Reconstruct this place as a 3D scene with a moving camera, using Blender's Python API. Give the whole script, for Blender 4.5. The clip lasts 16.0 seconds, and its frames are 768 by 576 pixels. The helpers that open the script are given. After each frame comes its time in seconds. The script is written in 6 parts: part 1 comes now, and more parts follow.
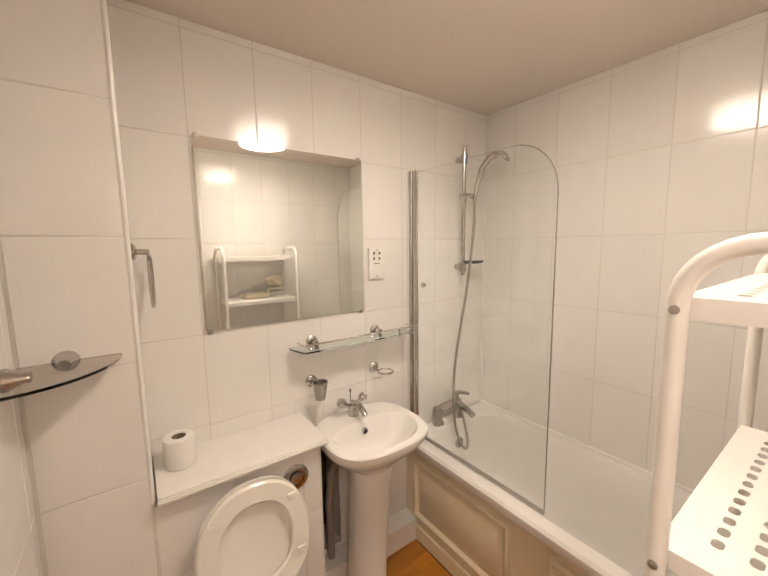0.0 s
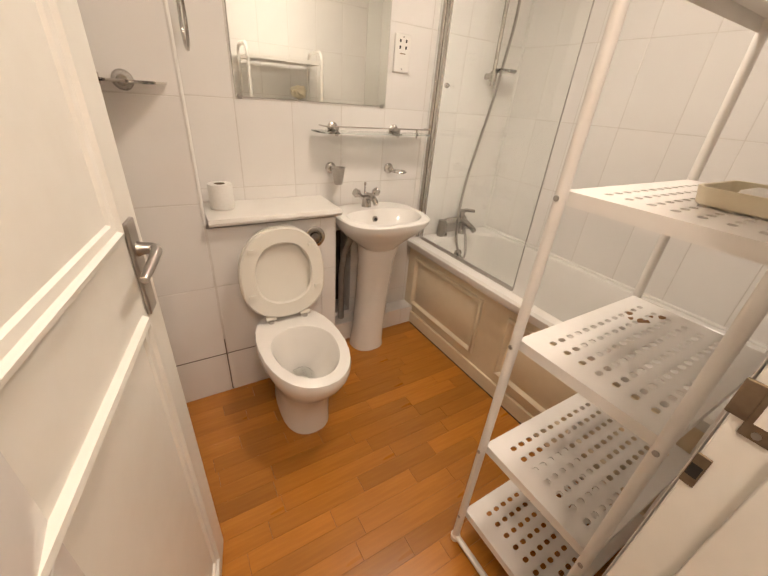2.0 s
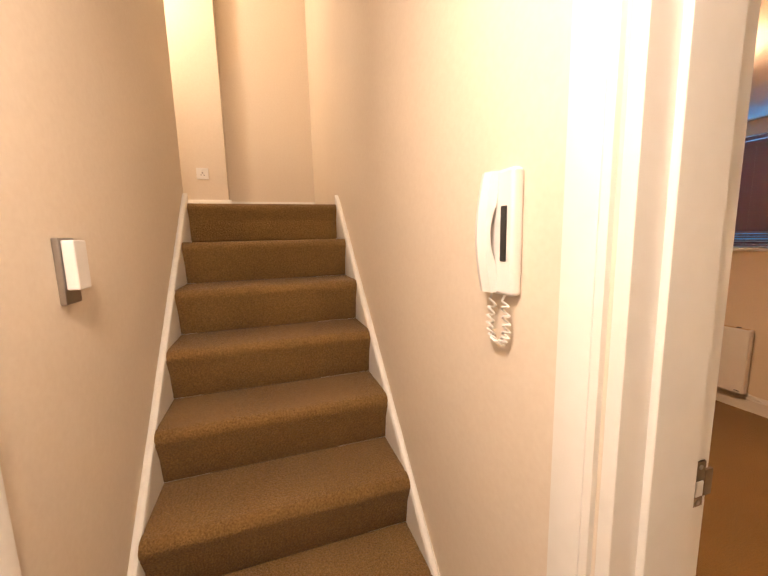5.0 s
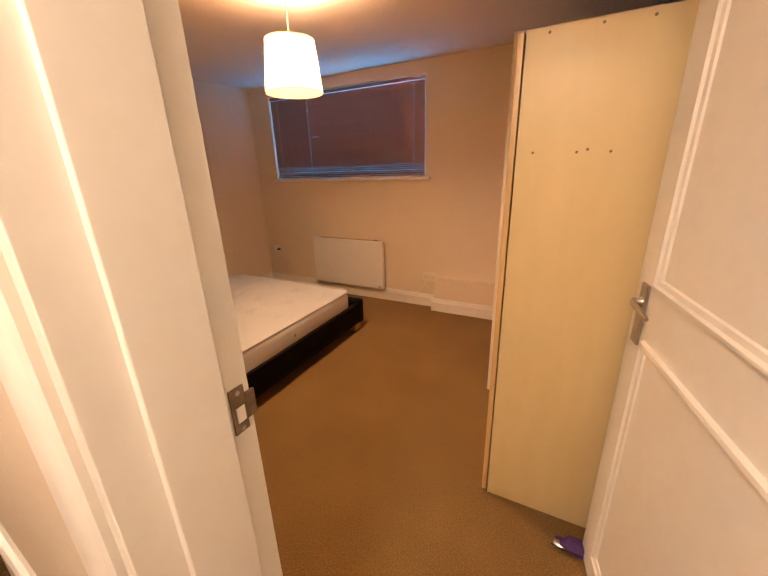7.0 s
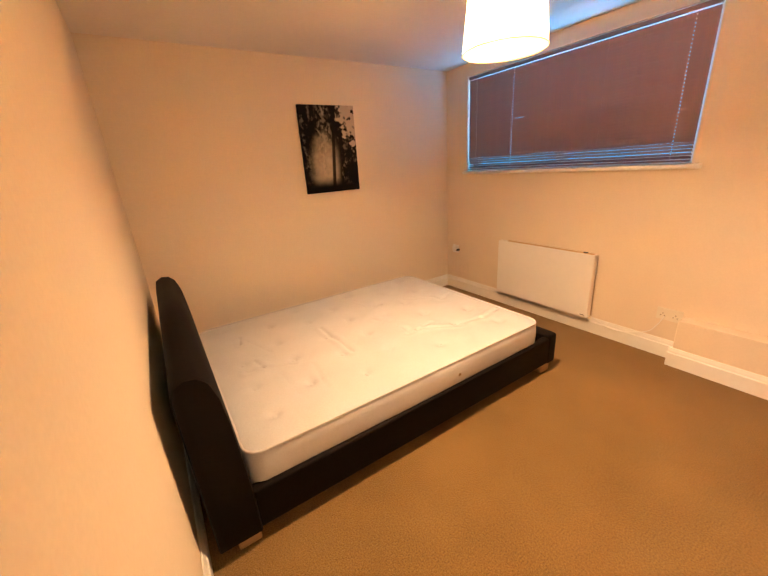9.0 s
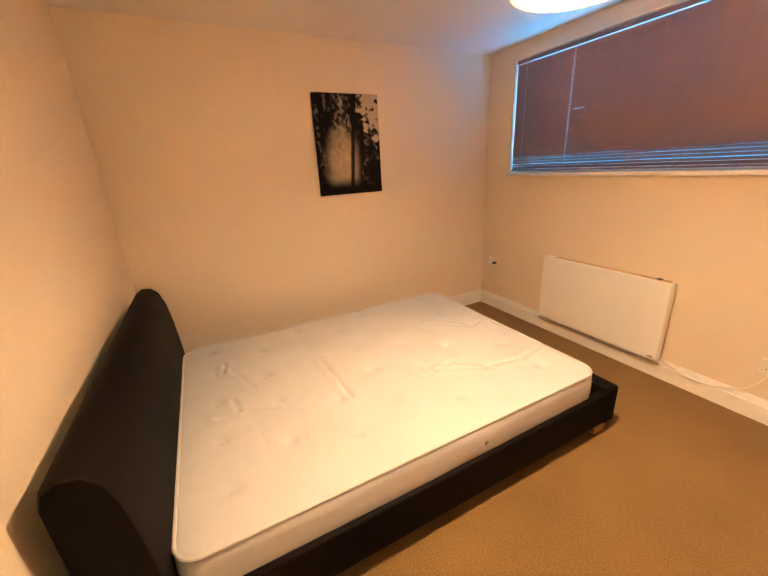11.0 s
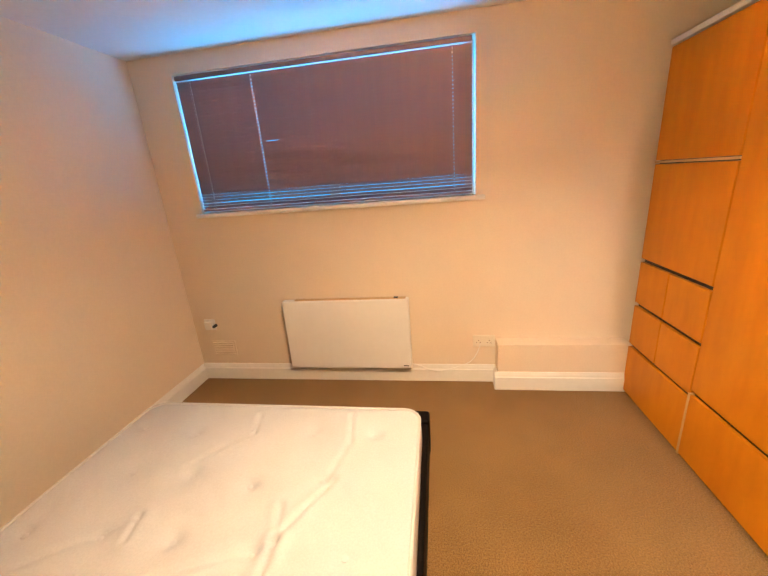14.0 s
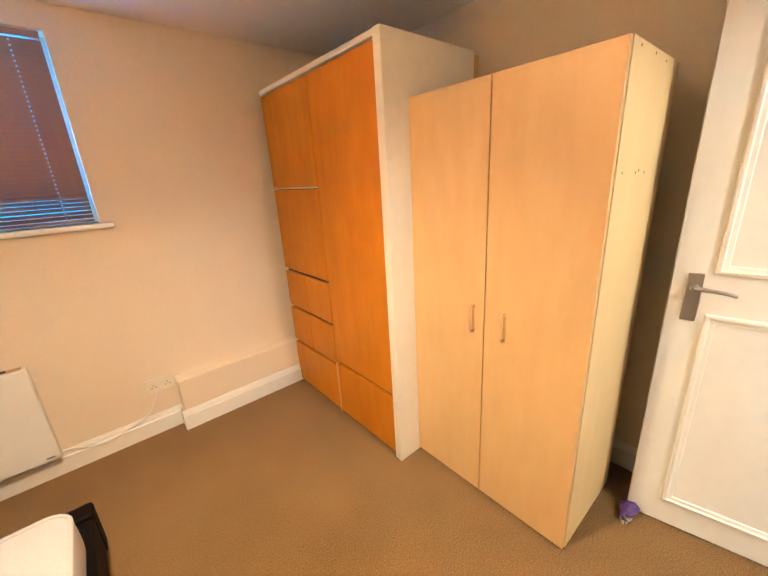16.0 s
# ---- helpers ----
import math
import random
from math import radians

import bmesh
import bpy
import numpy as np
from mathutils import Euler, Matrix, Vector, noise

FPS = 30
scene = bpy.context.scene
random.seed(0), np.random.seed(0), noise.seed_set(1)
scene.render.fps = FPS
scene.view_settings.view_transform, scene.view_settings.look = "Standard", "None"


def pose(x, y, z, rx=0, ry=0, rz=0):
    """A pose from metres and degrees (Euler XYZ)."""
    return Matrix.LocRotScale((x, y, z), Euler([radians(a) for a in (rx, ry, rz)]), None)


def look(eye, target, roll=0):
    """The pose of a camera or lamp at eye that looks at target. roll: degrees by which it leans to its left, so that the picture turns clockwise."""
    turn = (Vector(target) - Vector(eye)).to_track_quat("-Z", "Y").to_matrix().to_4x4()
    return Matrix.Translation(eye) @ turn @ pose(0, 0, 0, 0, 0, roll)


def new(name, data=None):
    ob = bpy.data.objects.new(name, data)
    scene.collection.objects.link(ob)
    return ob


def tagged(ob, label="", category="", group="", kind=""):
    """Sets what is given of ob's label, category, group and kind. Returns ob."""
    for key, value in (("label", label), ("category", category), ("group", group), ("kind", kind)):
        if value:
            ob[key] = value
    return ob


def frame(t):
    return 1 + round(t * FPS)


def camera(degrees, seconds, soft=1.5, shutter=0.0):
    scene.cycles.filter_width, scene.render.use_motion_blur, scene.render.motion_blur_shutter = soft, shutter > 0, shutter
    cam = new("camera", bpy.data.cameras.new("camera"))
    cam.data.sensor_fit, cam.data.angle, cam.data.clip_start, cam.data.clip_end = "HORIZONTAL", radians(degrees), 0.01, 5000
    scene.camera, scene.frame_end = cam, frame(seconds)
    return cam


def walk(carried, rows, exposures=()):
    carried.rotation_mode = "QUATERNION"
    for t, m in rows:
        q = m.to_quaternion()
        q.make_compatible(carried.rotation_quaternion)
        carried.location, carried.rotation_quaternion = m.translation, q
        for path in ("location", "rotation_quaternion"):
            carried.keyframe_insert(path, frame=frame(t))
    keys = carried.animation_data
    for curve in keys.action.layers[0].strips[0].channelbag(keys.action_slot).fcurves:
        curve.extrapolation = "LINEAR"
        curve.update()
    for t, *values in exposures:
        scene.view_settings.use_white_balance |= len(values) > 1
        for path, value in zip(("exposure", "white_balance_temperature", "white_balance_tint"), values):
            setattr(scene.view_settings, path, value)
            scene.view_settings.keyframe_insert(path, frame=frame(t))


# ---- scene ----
cam = camera(95.4, 16.0)
PATH = [
    (0, (0.408, 1.0, 1.567), (1.567, 2.612, 1.33), -0.8),
    (0.5, (0.392, 0.956, 1.476), (1.312, 2.652, 0.949), 2.5),
    (1, (0.41, 0.9, 1.372), (1.219, 2.535, 0.552), 2.7),
    (1.5, (0.369, 0.814, 1.338), (1.131, 2.423, 0.428), 5.2),
    (2, (0.313, 0.743, 1.295), (1.264, 2.225, 0.347), 4.7),
    (2.5, (0.281, 0.656, 1.283), (1.428, 1.972, 0.307), 2.9),
    (3, (0.28, 0.532, 1.288), (1.698, 1.542, 0.305), 0.4),
    (3.5, (0.264, 0.412, 1.298), (1.958, 0.92, 0.363), -2.1),
    (3.7, (0.261, 0.382, 1.325), (2.036, 0.567, 0.423), -2.8),
    (5.8, (0.129, 0.128, 1.444), (1.94, -0.693, 1.232), -3.3),
    (6, (0.105, 0.09, 1.42), (1.783, -0.91, 0.989), -3.5),
    (6.5, (0.122, -0.008, 1.385), (1.337, -1.459, 0.736), -1.9),
    (7, (0.142, -0.084, 1.383), (1.026, -1.757, 0.736), -1.8),
    (7.5, (0.231, -0.24, 1.376), (1.162, -1.894, 0.744), -2.4),
    (8, (0.325, -0.366, 1.398), (1.45, -1.887, 0.748), -4.1),
    (8.5, (0.441, -0.461, 1.393), (1.763, -1.806, 0.727), -5.1),
    (9, (0.534, -0.531, 1.413), (2.131, -1.538, 0.752), -4.0),
    (9.2, (0.548, -0.556, 1.43), (2.249, -1.388, 0.784), -3.1),
    (11.5, (0.992, -0.968, 1.396), (2.674, -1.820, 0.732), -3.1),
    (12, (1.161, -1.034, 1.388), (2.76, -2.026, 0.712), -3.2),
    (12.5, (1.41, -0.978, 1.419), (2.761, -2.278, 0.722), -5.3),
    (13, (1.51, -1.011, 1.424), (2.647, -2.517, 0.762), -5.7),
    (13.5, (1.595, -1.065, 1.44), (2.442, -2.781, 0.859), -4.5),
    (14, (1.614, -1.065, 1.44), (1.93, -2.947, 0.842), -4.6),
    (14.5, (1.569, -1.045, 1.429), (1.387, -2.94, 0.813), -4.3),
    (15, (1.515, -1.025, 1.451), (0.986, -2.852, 0.83), -3.5),
    (15.5, (1.455, -0.999, 1.454), (0.619, -2.706, 0.831), -3.1),
    (16, (1.454, -0.981, 1.443), (0.235, -2.447, 0.838), -3.4),
]
EXPOSURES = [(0.0, -0.42, 6500, 11), (0.5, -0.45, 6500, 11), (1.0, -0.4, 6500, 10), (1.5, -0.43, 6500, 10), (2.5, -0.22, 6500, 10), (3.0, -0.06, 6500, 10), (3.5, 0.26, 6600, 12), (5.8, 0.0, 6800, 16), (6.0, 0.0, 6900, 17),
             (6.5, 0.18, 7150, 18), (7.0, 0.22, 7350, 18), (8.0, 0.88, 7600, 16), (8.5, 1.15, 7350, 13), (9.0, 1.18, 7050, 10), (12.0, 1.28, 6450, 3), (13.0, 1.35, 6050, 1), (14.0, 1.30, 5850, 1), (15.5, 1.30, 5650, -1), (16.0, 1.18, 5300, -3)]
walk(cam, [(t, look(eye, target, roll)) for t, eye, target, roll in PATH], EXPOSURES)

# ---- world, lights, exposure ----
world = bpy.data.worlds.new("world")
scene.world = world
world.use_nodes = True
wn = world.node_tree
sky = wn.nodes.new("ShaderNodeTexSky")
sky.sky_type, sky.sun_disc = "NISHITA", False
sky.sun_elevation, sky.sun_rotation = radians(28), radians(200)
wn.links.new(sky.outputs[0], wn.nodes["Background"].inputs[0])
wn.nodes["Background"].inputs[1].default_value = 0.06


def lamp(name, kind, at, watts, color, size=0.1, target=None):
    data = bpy.data.lights.new(name, kind)
    data.energy, data.color = watts, color
    ob = new(name, data)
    if kind == "POINT":
        data.shadow_soft_size = size
    if kind == "AREA":
        data.shape, data.size = "DISK", size
    if kind == "SUN":
        data.angle = radians(size)
    ob.matrix_world = look(at, target or (at[0], at[1] + 0.001, at[2] - 1))
    return ob


SUN = lamp("sun", "SUN", (0, 20, 12), 1.0, (1.0, 0.95, 0.88), 10, (0, 0, 0))
lamp("bathroom_lamp", "AREA", (1.14, 1.46, 2.215), 12, (1.0, 0.87, 0.735), 0.28)
lamp("pendant_bulb", "POINT", (1.515, -1.735, 1.885), 92, (1.0, 0.665, 0.395), 0.085)
lamp("landing_lamp", "POINT", (2.85, 1.25, 3.55), 52, (1.0, 0.83, 0.66), 0.10)
# Hall fill light without a seen source, added to brighten hall and stairs.
lamp("hall_lamp", "POINT", (0.35, 0.43, 2.12), 46, (1.0, 0.84, 0.72), 0.09)
SKYLAMP = lamp("window_daylight", "AREA", (2.306, -3.44, 1.72), 25, (0.045, 0.42, 1.0), 1.8, (2.306, -3.0, 1.72))
SKYLAMP.data.shape, SKYLAMP.data.size, SKYLAMP.data.size_y = "RECTANGLE", 1.74, 0.78

# ---- materials ----


def material(name, color, rough=0.5, metal=0.0, spec=0.5):
    m = bpy.data.materials.new(name)
    m.use_nodes = True
    b = m.node_tree.nodes["Principled BSDF"]
    b.inputs["Base Color"].default_value = (*color, 1)
    b.inputs["Roughness"].default_value = rough
    b.inputs["Metallic"].default_value = metal
    b.inputs["Specular IOR Level"].default_value = spec
    return m, m.node_tree, b


def grain(m, nt, b, color, dark, scale=30.0, detail=6.0, bump=0.1, dist=0.002, stretch=(1, 1, 1), big=1.5, rough=None, spread=(0.35, 0.65), wide_share=0.45):
    """Colour varied at two scales, with fine relief, in metres."""
    N, L = nt.nodes, nt.links
    co = N.new("ShaderNodeTexCoord")
    mp = N.new("ShaderNodeMapping")
    mp.inputs["Scale"].default_value = stretch
    L.new(co.outputs["Object"], mp.inputs["Vector"])
    fine = N.new("ShaderNodeTexNoise")
    fine.inputs["Scale"].default_value, fine.inputs["Detail"].default_value = scale, detail
    L.new(mp.outputs[0], fine.inputs["Vector"])
    wide = N.new("ShaderNodeTexNoise")
    wide.inputs["Scale"].default_value, wide.inputs["Detail"].default_value = big, 3
    L.new(mp.outputs[0], wide.inputs["Vector"])
    mix = N.new("ShaderNodeMix")
    mix.data_type = "FLOAT"
    mix.inputs[0].default_value = wide_share
    L.new(fine.outputs["Fac"], mix.inputs[2])
    L.new(wide.outputs["Fac"], mix.inputs[3])
    ramp = N.new("ShaderNodeValToRGB")
    ramp.color_ramp.elements[0].position, ramp.color_ramp.elements[1].position = spread
    ramp.color_ramp.elements[0].color, ramp.color_ramp.elements[1].color = (*dark, 1), (*color, 1)
    L.new(mix.outputs[0], ramp.inputs[0])
    L.new(ramp.outputs[0], b.inputs["Base Color"])
    if rough:
        mr = N.new("ShaderNodeMapRange")
        mr.inputs["To Min"].default_value, mr.inputs["To Max"].default_value = rough
        L.new(wide.outputs["Fac"], mr.inputs[0])
        L.new(mr.outputs[0], b.inputs["Roughness"])
    if bump:
        bp = N.new("ShaderNodeBump")
        bp.inputs["Strength"].default_value, bp.inputs["Distance"].default_value = bump, dist
        L.new(fine.outputs["Fac"], bp.inputs["Height"])
        L.new(bp.outputs[0], b.inputs["Normal"])
    return ramp


def plain(name, color, dark=None, gloss=0.5, metal=0.0, **kw):
    m, nt, b = material(name, color, gloss, metal)
    dark = dark or tuple(c * 0.9 for c in color)
    grain(m, nt, b, color, dark, **kw)
    return m


def per_piece(m, low, high):
    """Shifts the brightness of each object by its own random number."""
    nt = m.node_tree
    N, L = nt.nodes, nt.links
    b = N["Principled BSDF"]
    src = b.inputs["Base Color"].links[0].from_socket
    info = N.new("ShaderNodeObjectInfo")
    mr = N.new("ShaderNodeMapRange")
    mr.inputs["To Min"].default_value, mr.inputs["To Max"].default_value = low, high
    L.new(info.outputs["Random"], mr.inputs[0])
    hsv = N.new("ShaderNodeHueSaturation")
    L.new(src, hsv.inputs["Color"])
    L.new(mr.outputs[0], hsv.inputs["Value"])
    L.new(hsv.outputs[0], b.inputs["Base Color"])
    return m


PAINT = plain("magnolia_paint", (0.755, 0.64, 0.495), (0.715, 0.60, 0.455), 0.75, scale=90, bump=0.12, dist=0.002, big=1.2)
HALL_PAINT = plain("cream_hall_paint", (0.74, 0.645, 0.52), (0.70, 0.60, 0.475), 0.7, scale=80, bump=0.1, dist=0.002, big=1.2)
CEIL = plain("ceiling_paint", (0.78, 0.72, 0.66), (0.74, 0.68, 0.61), 0.85, scale=60, bump=0.08, big=0.9)
BATH_CEIL = plain("bathroom_ceiling_paint", (0.76, 0.68, 0.61), (0.73, 0.65, 0.58), 0.8, scale=60, bump=0.08, big=0.9)
GLOSS = plain("white_gloss_paint", (0.80, 0.775, 0.715), (0.765, 0.735, 0.67), 0.32, scale=25, bump=0.05, dist=0.001, big=2, rough=(0.25, 0.42))
TILE = per_piece(plain("white_ceramic_tile", (0.80, 0.77, 0.735), (0.775, 0.745, 0.71), 0.12, scale=7, bump=0.32, dist=0.004, big=3, rough=(0.08, 0.18)), 0.985, 1.015)
GROUT = plain("grout", (0.70, 0.665, 0.62), (0.62, 0.575, 0.525), 0.8, scale=40, bump=0.2)
PORCELAIN = plain("white_porcelain", (0.82, 0.79, 0.745), (0.80, 0.77, 0.72), 0.10, scale=4, bump=0.0, big=1)
SEAT = plain("ivory_plastic", (0.80, 0.76, 0.68), (0.775, 0.735, 0.65), 0.22, scale=4, bump=0.0, big=1)
ACRYLIC = plain("white_acrylic", (0.80, 0.77, 0.73), (0.78, 0.75, 0.70), 0.16, scale=4, bump=0.0, big=1)
BATHPANEL = plain("cream_bath_panel", (0.78, 0.67, 0.49), (0.74, 0.63, 0.45), 0.3, scale=20, bump=0.04, big=2)
CHROME = plain("chrome", (0.60, 0.57, 0.54), (0.50, 0.47, 0.44), 0.16, 1.0, scale=40, bump=0.0, big=9, rough=(0.10, 0.24))
SATIN = plain("satin_nickel", (0.46, 0.43, 0.40), (0.40, 0.37, 0.34), 0.36, 1.0, scale=60, bump=0.03, big=9)
KEEP = plain("worn_bronzed_steel", (0.27, 0.20, 0.13), (0.17, 0.12, 0.08), 0.45, 0.7, scale=60, bump=0.1, big=12)
RACK = plain("white_enamelled_steel", (0.80, 0.765, 0.72), (0.76, 0.72, 0.67), 0.35, scale=20, bump=0.03, big=3)
WHITE = plain("white_plastic", (0.80, 0.775, 0.73), (0.77, 0.745, 0.70), 0.35, scale=20, bump=0.0, big=3)
SHELFTOP = plain("white_laminate_board", (0.80, 0.765, 0.71), (0.77, 0.735, 0.68), 0.3, scale=20, bump=0.0, big=3)
# Near-black colour that carries the shade inside gaps, slots and openings.
DARKVOID = plain("dark_gap_shade", (0.10, 0.085, 0.07), (0.05, 0.042, 0.035), 0.9, scale=30, bump=0.3)
PIPE = plain("grey_plastic_pipe", (0.34, 0.31, 0.27), (0.26, 0.23, 0.20), 0.5, scale=30, bump=0.05)
PAPER = plain("white_paper", (0.83, 0.80, 0.76), (0.78, 0.75, 0.70), 0.9, scale=120, bump=0.3)
CARD = plain("brown_card", (0.26, 0.19, 0.12), (0.2, 0.14, 0.09), 0.9, scale=50, bump=0.1)
DARK = plain("black_plastic", (0.02, 0.018, 0.016), (0.012, 0.011, 0.01), 0.4, scale=30, bump=0.05)
RUST = plain("rust_stain", (0.33, 0.19, 0.08), (0.20, 0.10, 0.04), 0.9, scale=120, bump=0.2)
SOAP = plain("yellowed_soap", (0.76, 0.69, 0.53), (0.69, 0.60, 0.43), 0.5, scale=30, bump=0.2)
LEATHER = plain("black_faux_leather", (0.007, 0.0048, 0.004), (0.004, 0.003, 0.0025), 0.5, scale=140, bump=0.35, dist=0.001, big=3, rough=(0.48, 0.65))
LEATHER.node_tree.nodes["Principled BSDF"].inputs["Specular IOR Level"].default_value = 0.05
FOOTWOOD = plain("pale_wood_foot", (0.42, 0.26, 0.13), (0.33, 0.19, 0.09), 0.5, scale=14, stretch=(1, 1, 8), bump=0.05)
MATTRESS = plain("white_mattress_fabric", (0.48, 0.47, 0.468), (0.425, 0.415, 0.41), 0.8, scale=160, bump=0.3, dist=0.002, big=4)
PIPING = plain("mattress_piping", (0.52, 0.49, 0.46), (0.46, 0.43, 0.40), 0.8, scale=150, bump=0.1)
MAPLE = plain("pale_maple_veneer", (0.70, 0.465, 0.205), (0.645, 0.41, 0.17), 0.38, scale=6, stretch=(3, 3, 0.8), bump=0.03, big=1.4, rough=(0.3, 0.45))
MAPLE_SIDE = plain("cream_maple_side_panel", (0.75, 0.575, 0.30), (0.70, 0.525, 0.255), 0.42, scale=5, stretch=(3, 3, 0.7), bump=0.03, big=1.4)
ORANGE = plain("orange_stained_plywood", (0.56, 0.205, 0.003), (0.46, 0.155, 0.002), 0.42, scale=5, stretch=(3, 3, 0.7), bump=0.03, big=1.3, rough=(0.28, 0.42))
ORANGE.node_tree.nodes["Principled BSDF"].inputs["Specular IOR Level"].default_value = 0.2
CREAMSIDE = plain("cream_painted_board", (0.76, 0.70, 0.58), (0.72, 0.66, 0.53), 0.45, scale=20, bump=0.04, big=2)
EDGEWOOD = plain("wood_edging", (0.60, 0.40, 0.19), (0.5, 0.31, 0.13), 0.45, scale=14, bump=0.03)
HEATER = plain("white_heater_steel", (0.79, 0.765, 0.72), (0.765, 0.74, 0.69), 0.42, scale=25, bump=0.03, big=2)
SLAT = plain("brown_aluminium_slat", (0.235, 0.135, 0.118), (0.215, 0.12, 0.105), 0.45, scale=20, bump=0.0, big=2)
CORD = plain("cord_white", (0.62, 0.58, 0.54), (0.52, 0.48, 0.44), 0.7, scale=80, bump=0.05)
PVC = plain("white_window_frame", (0.78, 0.77, 0.74), (0.74, 0.73, 0.70), 0.35, scale=25, bump=0.0, big=2)
PURPLE = plain("purple_wrapper", (0.10, 0.04, 0.20), (0.05, 0.02, 0.12), 0.25, scale=50, bump=0.1)
FOIL = plain("silver_foil", (0.55, 0.53, 0.55), (0.35, 0.33, 0.36), 0.25, 1.0, scale=60, bump=0.3)
GREYTRIM = plain("aluminium_threshold", (0.55, 0.52, 0.47), (0.45, 0.42, 0.38), 0.35, 1.0, scale=40, bump=0.05)


def carpet(name, light, dark):
    m, nt, b = material(name, light, 0.95, 0, 0.1)
    N, L = nt.nodes, nt.links
    grain(m, nt, b, light, dark, scale=170, detail=8, bump=1.0, dist=0.009, big=2.4, spread=(0.34, 0.66), wide_share=0.22)
    b.inputs["Sheen Weight"].default_value = 0.08
    b.inputs["Sheen Roughness"].default_value = 0.6
    return m


CARPET = carpet("brown_carpet", (0.285, 0.164, 0.053), (0.138, 0.073, 0.020))

# laminate with board-to-board difference and long grain
m, nt, b = material("oak_laminate", (0.45, 0.22, 0.06), 0.28)
grain(m, nt, b, (0.49, 0.20, 0.027), (0.37, 0.135, 0.014), scale=10, stretch=(0.5, 7, 1), bump=0.03, dist=0.001, big=1.6, rough=(0.22, 0.36))
LAMINATE = per_piece(m, 0.74, 1.16)


def glass(name, tint=(1, 1, 1), rough=0.0):
    m, nt, b = material(name, tint, rough)
    b.inputs["Transmission Weight"].default_value = 1.0
    b.inputs["IOR"].default_value = 1.45
    return m


GLASS = glass("clear_glass", (0.97, 0.99, 0.975))
SHELFGLASS = glass("greenish_shelf_glass", (0.86, 0.93, 0.90))
SMOKED = glass("grey_tinted_glass", (0.86, 0.82, 0.77))
MIRROR, nt, b = material("mirror_silver", (0.90, 0.92, 0.885), 0.015, 1.0)


def glow(name, color, strength):
    m, nt, b = material(name, color, 0.5)
    b.inputs["Emission Color"].default_value = (*color, 1)
    b.inputs["Emission Strength"].default_value = strength
    return m


LAMPGLASS = glow("opal_lamp_glass", (1.0, 0.86, 0.66), 6.0)
BATHLAMP = glow("bright_opal_lamp_glass", (1.0, 0.87, 0.735), 28.0)
BULB = glow("hot_bulb", (1.0, 0.72, 0.40), 14.0)
m, nt, b = material("lampshade_fabric", (0.80, 0.66, 0.50), 0.85)
grain(m, nt, b, (0.82, 0.69, 0.53), (0.76, 0.62, 0.46), scale=160, bump=0.2, dist=0.001)
tr = nt.nodes.new("ShaderNodeBsdfTranslucent")
tr.inputs[0].default_value = (0.64, 0.47, 0.28, 1)
mx = nt.nodes.new("ShaderNodeMixShader")
mx.inputs[0].default_value = 0.94
nt.links.new(b.outputs[0], mx.inputs[1])
nt.links.new(tr.outputs[0], mx.inputs[2])
nt.links.new(mx.outputs[0], nt.nodes["Material Output"].inputs[0])
SHADE = m

# ---- building helpers ----
BASE = {}
CRISP = set()    # meshes whose large flat faces keep their own normals beside soft edges


def thing(name, label="", category="", at=(0, 0, 0), rz=0, group="", kind=""):
    ob = new(name)
    ob.empty_display_size = 0.1
    ob.matrix_world = pose(*at, 0, 0, rz)
    BASE[ob.name] = pose(*at, 0, 0, rz)
    return tagged(ob, label, category, group, kind)


def mesh_of(name, bm, mat, smooth=True):
    me = bpy.data.meshes.new(name)
    bmesh.ops.recalc_face_normals(bm, faces=bm.faces[:])
    crisp = None
    if id(bm) in CRISP:
        CRISP.discard(id(bm))
        bm.normal_update()
        crisp = [sum((f.normal * f.calc_area() for f in v.link_faces), Vector()).normalized() for v in bm.verts]
    bm.to_mesh(me)
    bm.free()
    me.materials.append(mat)
    if crisp and smooth:
        me.shade_smooth()
        me.normals_split_custom_set_from_vertices(crisp)
    elif smooth:
        me.shade_smooth()
        me.set_sharp_from_angle(angle=radians(38))
    return me


def part(name, bm, mat, parent=None, label="", local=False, smooth=True):
    """Links a bmesh as one mesh object under a thing or part. Unless local, it is given in world coordinates."""
    base = BASE.get(parent.name, Matrix()) if parent else Matrix()
    if not local:
        bm.transform(base.inverted())
    ob = new(name, mesh_of(name, bm, mat, smooth))
    if parent:
        ob.parent = parent
        BASE[ob.name] = base
    return tagged(ob, label)


def structure(name, bm, mat, label, category):
    return tagged(part(name, bm, mat, smooth=False), label, category, kind="structure")


def box(bm, x0, x1, y0, y1, z0, z1, bevel=0.0, seg=2):
    vs = [bm.verts.new((x, y, z)) for x in (x0, x1) for y in (y0, y1) for z in (z0, z1)]
    fs = [bm.faces.new([vs[i] for i in q]) for q in ((0, 1, 3, 2), (4, 6, 7, 5), (0, 4, 5, 1), (2, 3, 7, 6), (0, 2, 6, 4), (1, 5, 7, 3))]
    if bevel:
        es = list({e for f in fs for e in f.edges})
        bmesh.ops.bevel(bm, geom=es, offset=bevel, segments=seg, profile=0.5, affect="EDGES")
    return bm


def B(*a, **k):
    bm = box(bmesh.new(), *a, **k)
    if k.get("bevel"):
        CRISP.add(id(bm))
    return bm


def ring(bm, centre, u, v, pts):
    return [bm.verts.new(centre + u * a + v * c) for a, c in pts]


